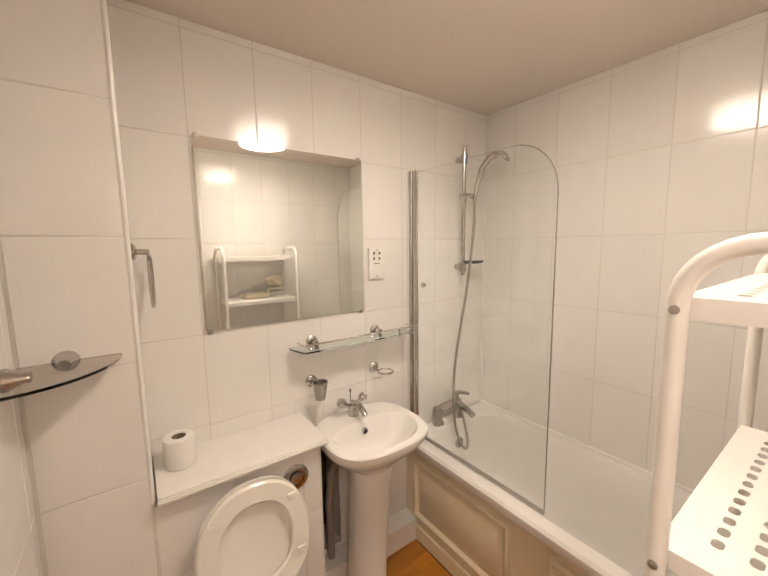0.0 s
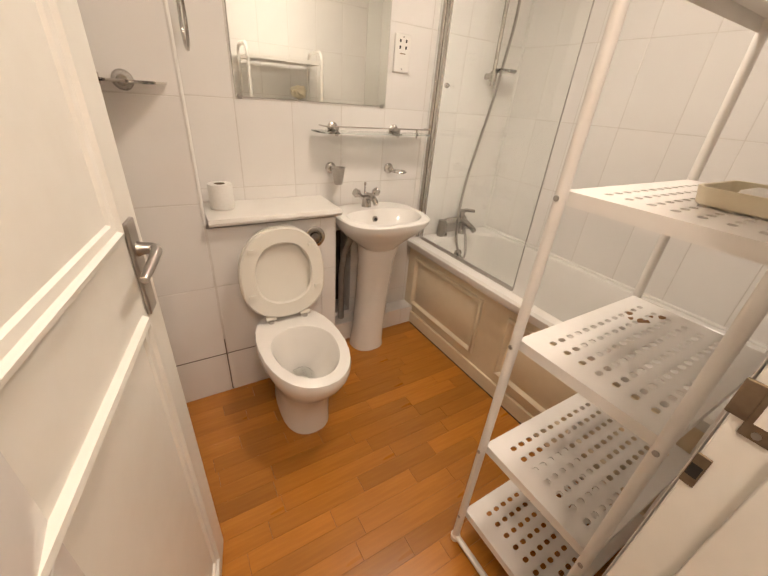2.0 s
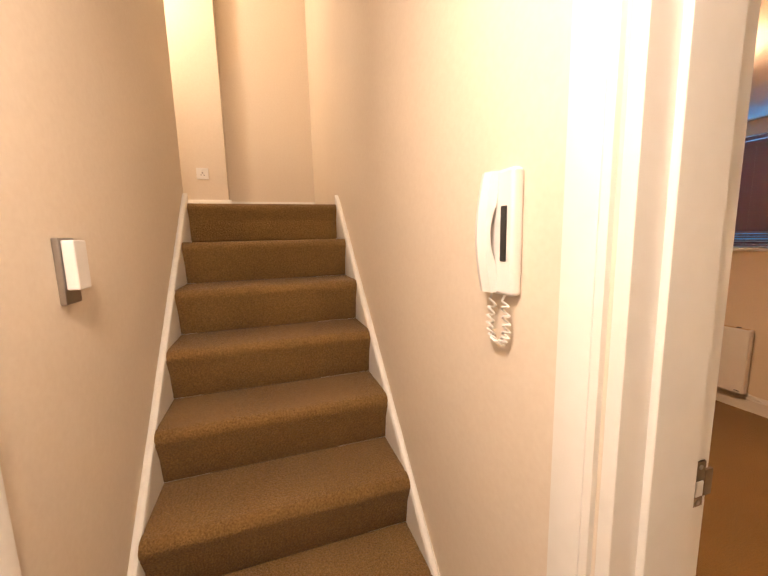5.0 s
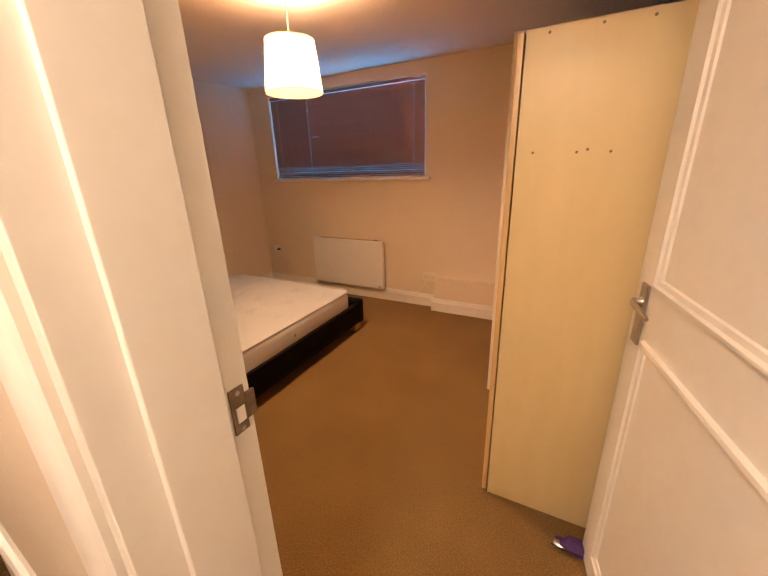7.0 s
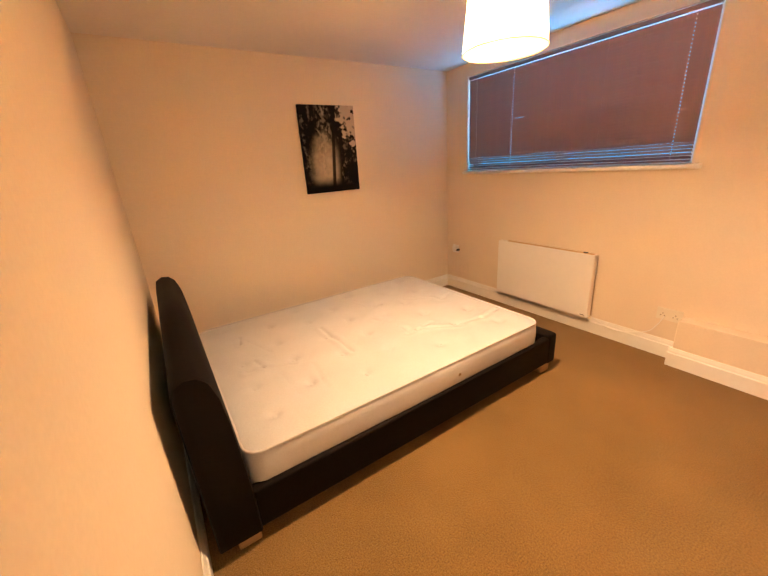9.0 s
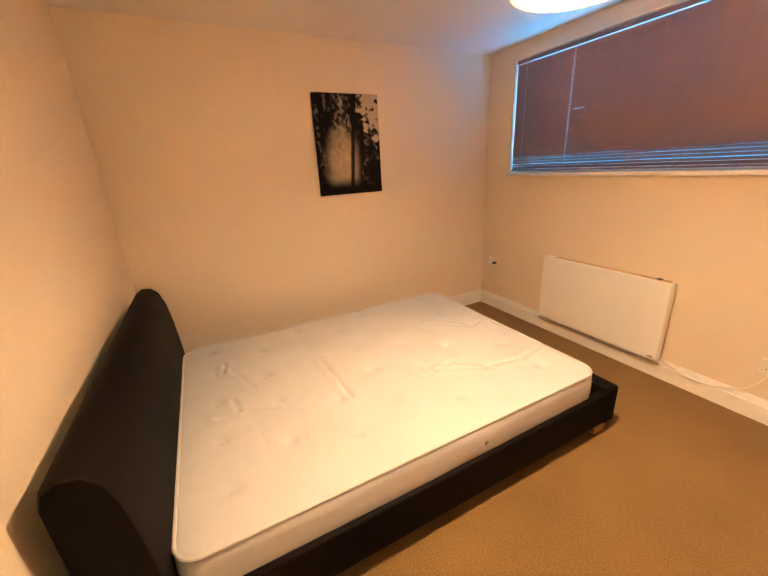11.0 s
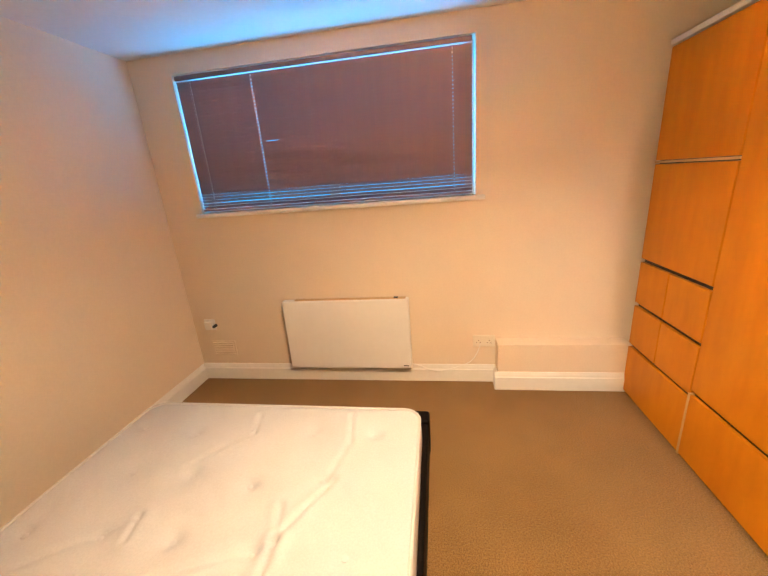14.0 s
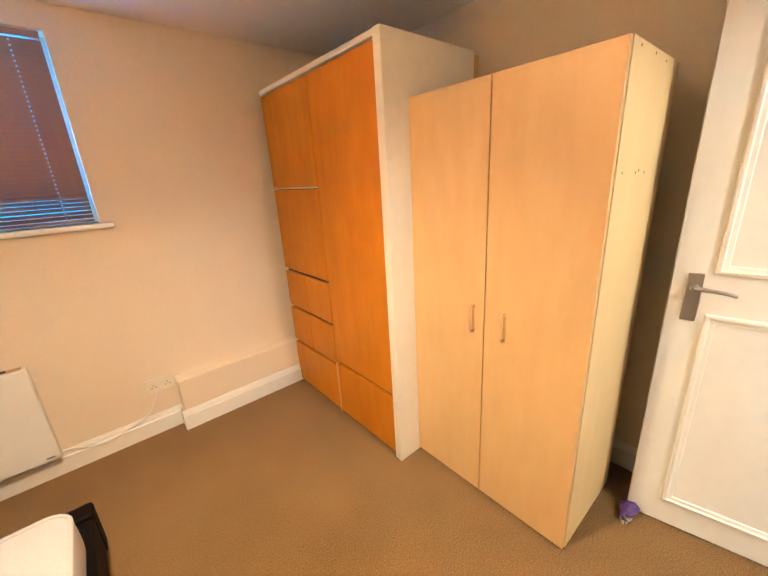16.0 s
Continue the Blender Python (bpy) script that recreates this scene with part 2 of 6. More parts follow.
def bridge(bm, r0, r1):
    n = len(r0)
    for i in range(n):
        bm.faces.new((r0[i], r0[(i + 1) % n], r1[(i + 1) % n], r1[i]))


def tube(bm, pts, r, seg=10, caps=True):
    """A round tube along points; r is one radius or one for each point."""
    P = [Vector(p) for p in pts]
    rs = r if isinstance(r, (list, tuple)) else [r] * len(P)
    rings, u = [], None
    for i, p in enumerate(P):
        d = (P[min(i + 1, len(P) - 1)] - P[max(i - 1, 0)]).normalized()
        if u is None:
            u = d.orthogonal().normalized()
        u = (u - d * u.dot(d)).normalized()
        v = d.cross(u)
        rings.append(ring(bm, p, u, v, [(rs[i] * math.cos(k * math.tau / seg), rs[i] * math.sin(k * math.tau / seg)) for k in range(seg)]))
    for a, c in zip(rings, rings[1:]):
        bridge(bm, a, c)
    if caps:
        bm.faces.new(rings[0][::-1])
        bm.faces.new(rings[-1])
    return bm


def loft(bm, loops, cap0=True, cap1=True):
    rings = [[bm.verts.new(p) for p in loop] for loop in loops]
    for a, c in zip(rings, rings[1:]):
        bridge(bm, a, c)
    if cap0:
        bm.faces.new(rings[0][::-1])
    if cap1:
        bm.faces.new(rings[-1])
    return bm


def lathe(bm, at, prof, seg=24, axis="z", cap0=True, cap1=True):
    """Profile of (radius, height) turned about an axis through at."""
    loops = []
    for r, h in prof:
        lp = []
        for k in range(seg):
            a = k * math.tau / seg
            c, s = r * math.cos(a), r * math.sin(a)
            off = {"z": (c, s, h), "y": (c, h, s), "x": (h, c, s)}[axis]
            lp.append(Vector(at) + Vector(off))
        loops.append(lp)
    return loft(bm, loops, cap0, cap1)


def oval(cx, cy, z, a, b0, b1, n=28, p=2.0):
    """An oval loop: half width a, reaching b1 to +y and b0 to -y, squarer as p grows."""
    out = []
    for k in range(n):
        t = k * math.tau / n
        c, s = math.cos(t), math.sin(t)
        x = a * math.copysign(abs(c) ** (2 / p), c)
        y = (b1 if s > 0 else b0) * math.copysign(abs(s) ** (2 / p), s)
        out.append(Vector((cx + x, cy + y, z)))
    return out


def prism(bm, outline, axis, a0, a1):
    """An outline of two-dimensional points pushed along an axis: x takes (y, z), y takes (x, z), z takes (x, y)."""
    def at(p, a):
        return {"x": (a, p[0], p[1]), "y": (p[0], a, p[1]), "z": (p[0], p[1], a)}[axis]
    return loft(bm, [[Vector(at(p, a0)) for p in outline], [Vector(at(p, a1)) for p in outline]])


def wall_boxes(bm, axis, c0, c1, a0, a1, z0, z1, holes):
    """A wall between c0 and c1 across, a0 to a1 along, with openings (a0, a1, z0, z1) cut through."""
    def put(p, q, r, s):
        if q - p > 1e-4 and s - r > 1e-4:
            box(bm, *((p, q, c0, c1) if axis == "x" else (c0, c1, p, q)), r, s)
    at = a0
    for h0, h1, g0, g1 in sorted(holes):
        put(at, h0, z0, z1)
        put(h0, h1, z0, g0)
        put(h0, h1, g1, z1)
        at = h1
    put(at, a1, z0, z1)
    return bm


# ---- the plan ----
BATH_N, CHASE_Y, BATH_E, BATH_W, BATH_S = 2.40, 2.17, 2.175, 0.155, 0.77
HALL_N, HALL_S, HALL_W = 0.655, -0.195, -1.10
BED_N, BED_S, BED_E, BED_W = -0.387, -3.335, 3.515, -0.31
BATH_TOP, HALL_TOP, BED_TOP, WELL_TOP = 2.32, 2.26, 2.26, 3.95
D1A, D1B = 0.06, 0.79    # bathroom door opening
D2A, D2B = -0.27, 0.563   # bedroom door opening
DOOR_H = 2.0
BED_ = 0.0062       # depth of the grout between the tiles
WIN = (1.382, 3.230, 1.300, 2.152)
RISE, GOING, STAIR_X = 0.2062, 0.2245, 0.838
LAND_X = STAIR_X + 7 * GOING

structure("wall_bath_north", wall_boxes(bmesh.new(), "x", BATH_N - BED_, 2.55, 0.0, 2.3, 0, 2.5, [(0.95, 1.13, 0.14, 0.66)]), GROUT, "white tiled bathroom wall bed of grout", "wall")
structure("wall_bath_east", wall_boxes(bmesh.new(), "y", BATH_E - BED_, 2.3, HALL_N + 0.05, BATH_N, 0, 2.5, []), GROUT, "grout bed behind the tiles along the bath", "wall")
structure("wall_bath_west", wall_boxes(bmesh.new(), "y", 0.0, BATH_W + BED_, BATH_S, BATH_N, 0, 2.5, []), GROUT, "grout bed behind the tiles of the side wall", "wall")
structure("wall_hall_north", wall_boxes(bmesh.new(), "x", HALL_N, BATH_S, HALL_W, 2.42, -0.2, 4.1, [(D1A, D1B, 0, DOOR_H)]), HALL_PAINT, "cream painted wall between hall and bathroom", "wall")
structure("wall_hall_south", wall_boxes(bmesh.new(), "x", -0.30, HALL_S, HALL_W, 3.7, -0.2, 4.1, [(D2A, D2B, 0, DOOR_H)]), HALL_PAINT, "cream painted wall of the hall and stairs", "wall")
structure("wall_bed_north", wall_boxes(bmesh.new(), "x", BED_N, -0.30, BED_W - 0.15, 3.7, -0.1, 2.5, [(D2A, D2B, 0, DOOR_H)]), PAINT, "magnolia painted bedroom wall beside the door", "wall")
structure("wall_hall_west", B(HALL_W - 0.1, HALL_W, HALL_S, HALL_N, 0, 2.4), HALL_PAINT, "cream painted end wall of the hall", "wall")
structure("wall_bed_east", B(BED_E, BED_E + 0.15, BED_S - 0.2, BED_N, -0.1, 2.5), PAINT, "magnolia painted bedroom wall", "wall")
structure("wall_bed_west", B(BED_W - 0.15, BED_W, BED_S - 0.2, BED_N, -0.1, 2.5), PAINT, "magnolia painted bedroom wall behind the wardrobes", "wall")
structure("wall_bed_south", wall_boxes(bmesh.new(), "x", BED_S - 0.2, BED_S, BED_W, BED_E, -0.1, 2.5, [WIN]), PAINT, "magnolia painted bedroom wall with a wide high window", "wall")
structure("wall_landing_east", wall_boxes(bmesh.new(), "y", 3.5, 3.65, HALL_S, 2.2, 1.4, 4.1, []), HALL_PAINT, "cream painted wall above the stairs", "wall")
structure("wall_landing_north", B(2.42, 3.65, 2.2, 2.35, 1.4, 4.1), HALL_PAINT, "cream painted wall of the upper landing", "wall")
structure("wall_landing_west", B(2.30, 2.42, BATH_S, 2.2, 2.55, 4.1), HALL_PAINT, "cream painted wall of the upper landing", "wall")
structure("column_landing", B(3.38, 3.498, 0.51, 2.2, 1.64, 4.0), HALL_PAINT, "cream painted boxed-out section of the landing wall", "wall")
structure("ceiling_bath", B(0.0, 2.3, BATH_S, 2.55, BATH_TOP, 2.5), BATH_CEIL, "cream painted bathroom ceiling", "ceiling")
structure("ceiling_hall", B(HALL_W, 0.95, HALL_S, HALL_N, HALL_TOP, 2.45), CEIL, "off-white painted hall ceiling", "ceiling")
structure("wall_well_west", B(0.85, 0.95, HALL_S, HALL_N, 2.45, 4.1), HALL_PAINT, "cream painted bulkhead above the hall", "wall")
structure("ceiling_well", B(0.85, 3.65, HALL_S, 2.35, WELL_TOP, 4.1), CEIL, "off-white painted ceiling above the stairs", "ceiling")
structure("ceiling_bed", B(BED_W, BED_E, BED_S, BED_N, BED_TOP, 2.5), CEIL, "off-white painted bedroom ceiling", "ceiling")
structure("floor_bed", B(BED_W, BED_E, BED_S, BED_N, -0.1, 0.0), CARPET, "brown fitted carpet in the bedroom", "floor")
structure("floor_hall", B(HALL_W, 1.0, BED_N, HALL_N + 0.02, -0.1, 0.001), CARPET, "brown fitted carpet in the hall", "floor")
structure("floor_landing", B(LAND_X - 0.02, 3.5, HALL_S, 2.2, 1.45, 8 * RISE), CARPET, "brown fitted carpet on the landing", "floor")
structure("floor_bath", B(0.0, 2.3, HALL_N + 0.02, 2.55, -0.1, -0.006), DARKVOID, "subfloor under the bathroom laminate", "floor")
structure("backdrop", B(-22, 26, -14.2, -14, -0.3, 16), glow("dusk_blue_sky", (0.05, 0.46, 0.90), 0.45), "blue evening sky beyond the window", "sky")
structure("ground", B(-60, 60, -60, 60, -0.5, -0.3), plain("asphalt", (0.05, 0.05, 0.05), (0.04, 0.04, 0.04), 0.9), "dark ground outside", "ground")

# ---- stairs ----
staircase = thing("staircase", "steep carpeted staircase with cream painted strings", "staircase", (STAIR_X, 0.23, 0), kind="structure")
SY0, SY1 = HALL_S + 0.022, HALL_N - 0.022


def step_mesh(i):
    """One carpeted step with a rounded nosing that leans out over its riser."""
    x, z = STAIR_X + i * GOING, i * RISE
    top, nose, rad = z + RISE, 0.044, 0.032
    back = x + GOING + 0.006
    out = [(x + 0.006, z + 0.001), (x + 0.001, z + 0.007), (x - nose * 0.35, z + RISE * 0.5), (x - nose * 0.85, top - 0.052)]
    for k in range(9):
        a = radians(195) - k * radians(105) / 8
        out.append((x - nose + rad + rad * math.cos(a), top - rad + rad * math.sin(a)))
    out += [(back, top), (back, z + 0.001)]
    bm = bmesh.new()
    prism(bm, out, "y", SY0, SY1)
    return bm


for i in range(8):
    bm = step_mesh(i)
    if i == 7:
        bm.free()
        x, z = LAND_X, 7 * RISE
        bm = bmesh.new()
        out = [(x + 0.006, z + 0.001), (x + 0.001, z + 0.007), (x - 0.015, z + RISE * 0.5), (x - 0.037, z + RISE - 0.05)]
        for k in range(9):
            a = radians(195) - k * radians(105) / 8
            out.append((x - 0.044 + 0.03 + 0.03 * math.cos(a), z + RISE + 0.003 - 0.03 + 0.03 * math.sin(a)))
        out += [(x + 0.1, z + RISE + 0.003), (x + 0.1, z + 0.001)]
        prism(bm, out, "y", SY0, SY1)
    part("step", bm, CARPET, staircase)
slope = RISE / GOING
for y0, y1, nm in ((HALL_S - 0.001, SY0, "string"), (SY1, HALL_N + 0.001, "string")):
    xa, xb = STAIR_X - 0.05, LAND_X - 0.02
    lift = 0.075
    bm = bmesh.new()
    prism(bm, [(xa, 0.002), (xa, 0.12), (xa + 0.02, RISE * 0.35 + lift), (xb, RISE + slope * (xb - STAIR_X) + lift - 0.02), (xb + 0.02, 8 * RISE + 0.06), (xb + 0.02, 6 * RISE), (xa + 0.3, 0.002)], "y", y0, y1)
    part(nm, bm, GLOSS, staircase, "cream gloss-painted stair string")
    bm = bmesh.new()
    tube(bm, [(xa + 0.02, (y0 + y1) / 2, RISE * 0.35 + lift), (xb, (y0 + y1) / 2, RISE + slope * (xb - STAIR_X) + lift - 0.02)], 0.014, 8)
    part("string_cap", bm, GLOSS, staircase)


def skirting(name, axis, a0, a1, face, out, z=0.0, h=0.13, t=0.018, label="cream gloss skirting board with a moulded top edge"):
    """A skirting board along an axis with its back on face and its front towards out (+1 or -1)."""
    s = out
    prof = [(0, 0), (s * t, 0), (s * t, h * 0.72), (s * t * 0.72, h * 0.76), (s * t * 0.72, h * 0.83), (s * t * 0.5, h * 0.9), (s * t * 0.3, h), (0, h)]
    bm = bmesh.new()
    prism(bm, [(face + p, z + q) for p, q in prof], axis, a0, a1)
    return tagged(part(name, bm, GLOSS), label, "skirting board", kind="structure")


BOXX = 1.245
skirting("baseboard_south", "x", BOXX + 0.002, BED_E, BED_S + 0.001, 1)
skirting("baseboard_east", "y", BED_S + 0.02, BED_N, BED_E - 0.001, -1)
skirting("baseboard_north", "x", D2B + 0.09, BED_E - 0.02, BED_N - 0.001, -1)
skirting("baseboard_west", "y", BED_S, BED_N, BED_W + 0.001, 1)
skirting("baseboard_landing", "y", 0.49, 2.2, 3.379, -1, 8 * RISE)
skirting("baseboard_landing", "y", HALL_S, 0.508, 3.499, -1, 8 * RISE)
skirting("baseboard_hall", "x", HALL_W, D2A - 0.08, HALL_S + 0.001, 1)
skirting("baseboard_hall", "x", HALL_W, D1A - 0.08, HALL_N - 0.001, -1)

# boxed-in pipes beside the wardrobe
BOXY, BOXZ = -3.235, 0.33
structure("pipe_boxing", B(0.44, BOXX, BED_S, BOXY, 0.0, BOXZ, bevel=0.004), PAINT, "low painted boxing along the wall under the window", "boxing")
skirting("baseboard_boxing", "x", 0.44, BOXX + 0.018, BOXY - 0.001, 1)
skirting("baseboard_boxing_end", "y", BED_S + 0.02, BOXY, BOXX - 0.001, 1)


# ---- door frames ----
def architrave(parent, y, out, a, b, h, mat=GLOSS, w=0.065, left=True, right=True):
    """Moulded casing round an opening a to b on the wall face at y."""
    prof = [(0.0, 0.0), (0.0, 0.010), (0.010, 0.014), (0.016, 0.010), (0.024, 0.016), (0.050, 0.020), (w, 0.020), (w, 0.0)]
    for side, x, go in ((0, a - 0.008, -1), (1, b + 0.008, 1)):
        if (side == 0 and not left) or (side == 1 and not right):
            continue
        bm = bmesh.new()
        prism(bm, [(x + go * p, y + out * q) for p, q in prof], "z", 0.002, h + 0.008)
        part("architrave", bm, mat, parent)
    bm = bmesh.new()
    prism(bm, [(y + out * q, h + 0.008 + p) for p, q in prof], "x", a - 0.008 - w, b + 0.008 + w)
    part("architrave", bm, mat, parent)


def door_frame(name, a, b, y0, y1, stop_y, label):
    """Jambs and head lining an opening through a wall from y0 to y1, with door stops."""
    fr = thing(name, label, "door frame", ((a + b) / 2, (y0 + y1) / 2, 0), kind="structure")
    t = 0.022
    part("jamb", B(a - 0.001, a + t, y0 - 0.003, y1 + 0.003, 0.001, DOOR_H, bevel=0.002, seg=1), GLOSS, fr)
    part("jamb", B(b - t, b + 0.001, y0 - 0.003, y1 + 0.003, 0.001, DOOR_H, bevel=0.002, seg=1), GLOSS, fr)
    part("head", B(a + t, b - t, y0 - 0.003, y1 + 0.003, DOOR_H - t, DOOR_H + 0.001), GLOSS, fr)
    s0, s1 = stop_y
    part("door_stop", B(a + t - 0.001, a + t + 0.012, s0, s1, 0.002, DOOR_H - t, bevel=0.002, seg=1), GLOSS, fr)
    part("door_stop", B(b - t - 0.012, b - t + 0.001, s0, s1, 0.002, DOOR_H - t, bevel=0.002, seg=1), GLOSS, fr)
    return fr


def strike(parent, x, y, z, out):
    """A lock keep let into a jamb whose face is at x, looking out along -x."""
    plate = part("strike_plate", B(x - 0.003, x + 0.001, y - 0.013, y + 0.013, z - 0.038, z + 0.038, bevel=0.001, seg=1), KEEP, parent, "worn brown metal lock keep")
    part("lip", B(x - 0.004, x + 0.001, y + out * 0.012, y + out * 0.030, z - 0.022, z + 0.022, bevel=0.001, seg=1), KEEP, plate)
    part("latch_hole", B(x - 0.0045, x - 0.0028, y - 0.008, y + 0.007, z - 0.019, z + 0.006), GLOSS, plate, "latch hole clogged with white paint")
    for dz in (-0.03, 0.03):
        part("screw", lathe(bmesh.new(), (x - 0.0045, y, z + dz), [(0.004, 0), (0.004, 0.002)], 8, "x"), SATIN, plate)


f1 = door_frame("door_frame_1", D1A, D1B, HALL_N, BATH_S, (HALL_N + 0.02, BATH_S - 0.045), "cream gloss door frame of the bathroom")
architrave(f1, HALL_N, -1, D1A, D1B, DOOR_H, w=0.055)
strike(f1, D1B - 0.022, BATH_S - 0.022, 1.06, 1)
bolt = part("bolt_keep", B(D1B - 0.0255, D1B - 0.0215, BATH_S - 0.010, BATH_S + 0.004, 0.928, 0.975, bevel=0.001, seg=1), KEEP, f1, "small worn bolt keep")
part("bolt_hole", B(D1B - 0.0262, D1B - 0.0250, BATH_S - 0.008, BATH_S + 0.003, 0.942, 0.960), DARK, bolt)
f2 = door_frame("door_frame_2", D2A, D2B, BED_N, HALL_S, (BED_N + 0.045, HALL_S - 0.05), "white gloss door frame of the bedroom")
architrave(f2, HALL_S, 1, D2A, D2B, DOOR_H)
architrave(f2, BED_N, -1, D2A, D2B, DOOR_H, left=False)
strike(f2, D2B - 0.022, BED_N + 0.022, 1.05, -1)
part("threshold", B(D1A + 0.022, D1B - 0.022, HALL_N - 0.005, HALL_N + 0.03, 0.0, 0.008, bevel=0.003), GREYTRIM, f1, "metal carpet strip")


def panelled_door(name, label, hinge, rz, width, reach=1.0, plate_z=1.0):
    """A white door with two planted-moulding panels; local x runs from the hinge, the faces look along -y and +y."""
    d = thing(name, label, "door", (*hinge, 0.008), rz, kind="structure")
    T, H = 0.04, 1.965
    part("leaf", B(0, width, -T / 2, T / 2, 0, H, bevel=0.003, seg=1), GLOSS, d, local=True)
    mx0, mx1 = 0.105, width - 0.105
    for z0, z1 in ((0.115, 0.93), (1.07, H - 0.115)):
        for s in (-1, 1):
            bm = bmesh.new()
            prof = [(0, 0.0), (0.004, 0.011), (0.012, 0.013), (0.017, 0.007), (0.028, 0.005), (0.032, 0.0)]
            loops = []
            for p, q in prof:
                y = s * (T / 2 + q - 0.0005)
                loops.append([Vector((mx0 + p, y, z0 + p)), Vector((mx1 - p, y, z0 + p)), Vector((mx1 - p, y, z1 - p)), Vector((mx0 + p, y, z1 - p))])
            loft(bm, loops, False, False)
            part("panel_moulding", bm, GLOSS, d, local=True)
    hx, hz = width - 0.062, plate_z
    for s in (-1, 1):
        y = s * T / 2
        plate = part("handle_plate", B(hx - 0.021, hx + 0.021, *sorted((y, y + s * 0.008)), hz - 0.085, hz + 0.085, bevel=0.003), SATIN, d, "satin metal back plate", local=True)
        bm = bmesh.new()
        zz = hz + 0.035
        lathe(bm, (hx, y + s * 0.007, zz), [(0.014, 0), (0.011, s * 0.008), (0.009, s * 0.03 * reach)], 14, "y")
        tube(bm, [(hx, y + s * 0.038 * reach, zz), (hx - 0.02, y + s * 0.046 * reach, zz + 0.002), (hx - 0.05, y + s * 0.048 * reach, zz), (hx - 0.085, y + s * 0.046 * reach, zz - 0.004), (hx - 0.105, y + s * 0.043 * reach, zz - 0.01)], [0.010 * reach, 0.0105 * reach, 0.0095 * reach, 0.009 * reach, 0.0075 * reach], 12)
        part("lever", bm, SATIN, plate, "satin metal lever", local=True)
    part("latch_plate", B(width - 0.001, width + 0.0015, -0.011, 0.011, 0.95, 1.09, bevel=0.0005, seg=1), SATIN, d, local=True)
    return d


panelled_door("door_1", "white panelled bathroom door standing open", (D1A + 0.03, BATH_S + 0.012), 78.5, 0.72, 0.85)
panelled_door("door_2", "white panelled bedroom door standing open", (D2A + 0.035, BED_N - 0.02), -79, 0.838, 0.72, 0.985)

# ---- window and blind ----
WX0, WX1, WZ0, WZ1 = WIN
win = thing("window_1", "wide white window behind a closed brown blind", "window", ((WX0 + WX1) / 2, BED_S - 0.15, WZ0), kind="structure")
fw = 0.05
wy0, wy1 = BED_S - 0.17, BED_S - 0.11
part("window_frame", wall_boxes(bmesh.new(), "x", wy0, wy1, WX0, WX1, WZ0, WZ1, [(WX0 + fw, 2.27, WZ0 + fw, WZ1 - fw), (2.33, WX1 - fw, WZ0 + fw, WZ1 - fw)]), PVC, win)
for a, c in ((WX0 + fw, 2.27), (2.33, WX1 - fw)):
    pane = part("pane", B(a - 0.004, c + 0.004, wy0 + 0.025, wy0 + 0.031, WZ0 + fw - 0.004, WZ1 - fw + 0.004), GLASS, win)
    pane.visible_shadow = False
part("window_sill", B(WX0 - 0.055, WX1 + 0.03, BED_S - 0.11, BED_S + 0.035, WZ0 - 0.028, WZ0 + 0.0, bevel=0.006), GLOSS, win, "cream painted sill board")

blind = thing("venetian_blind", "closed dark brown aluminium venetian blind with a few bent slats", "blind", (2.3, BED_S - 0.02, WZ1))
by = BED_S - 0.025
bx0, bx1 = WX0 + 0.018, WX1 - 0.006
part("headrail", B(bx0, bx1, by - 0.014, by + 0.014, WZ1 - 0.034, WZ1 - 0.006, bevel=0.002, seg=1), SLAT, blind)
rng = random.Random(4)
pitch, n = 0.02012, 39
zb = WZ0 + 0.012
part("bottom_rail", B(bx0, bx1, by - 0.012, by + 0.012, zb, zb + 0.012, bevel=0.002, seg=1), SLAT, blind)


CORDS = (1.507, 1.965, 2.722, 3.132)
SLOTS = ((1.507, 0.0028), (2.722, 0.0040), (3.132, 0.0020))


def slat_mesh(tilt, sag, dent=None):
    """A thin curved slat, seen in section, tilted by that many degrees, with a slot at each ladder cord."""
    bm = bmesh.new()
    c, s = math.cos(radians(tilt)), math.sin(radians(tilt))
    sect = []
    for u in (-0.0125, -0.0075, -0.0036, 0.0036, 0.0075, 0.0125):
        w = 0.0013 * (1 - (2 * u / 0.025) ** 2)
        sect.append((u * c - w * s, u * s + w * c))
    xs = sorted([bx0 + (bx1 - bx0) * k / 8 for k in range(9)] + [q + d for q, h in SLOTS for d in (-h, h)] + ([dent[0] - 0.012, dent[0], dent[1], dent[1] + 0.012] if dent else []))
    rings = []
    for x in xs:
        dz = sag * math.sin((x - bx0) * 8.3 + sag * 900) * 0.5
        if dent and dent[0] - 0.001 < x < dent[1] + 0.001:
            dz -= 0.0075
        rings.append([bm.verts.new((x, y, z + dz)) for y, z in sect])
    for x, a, d in zip(xs, rings, rings[1:]):
        for i in range(5):
            if i == 2 and any(abs(x - q + h) < 1e-6 for q, h in SLOTS):
                continue
            bm.faces.new((a[i], a[i + 1], d[i + 1], d[i]))
    return bm


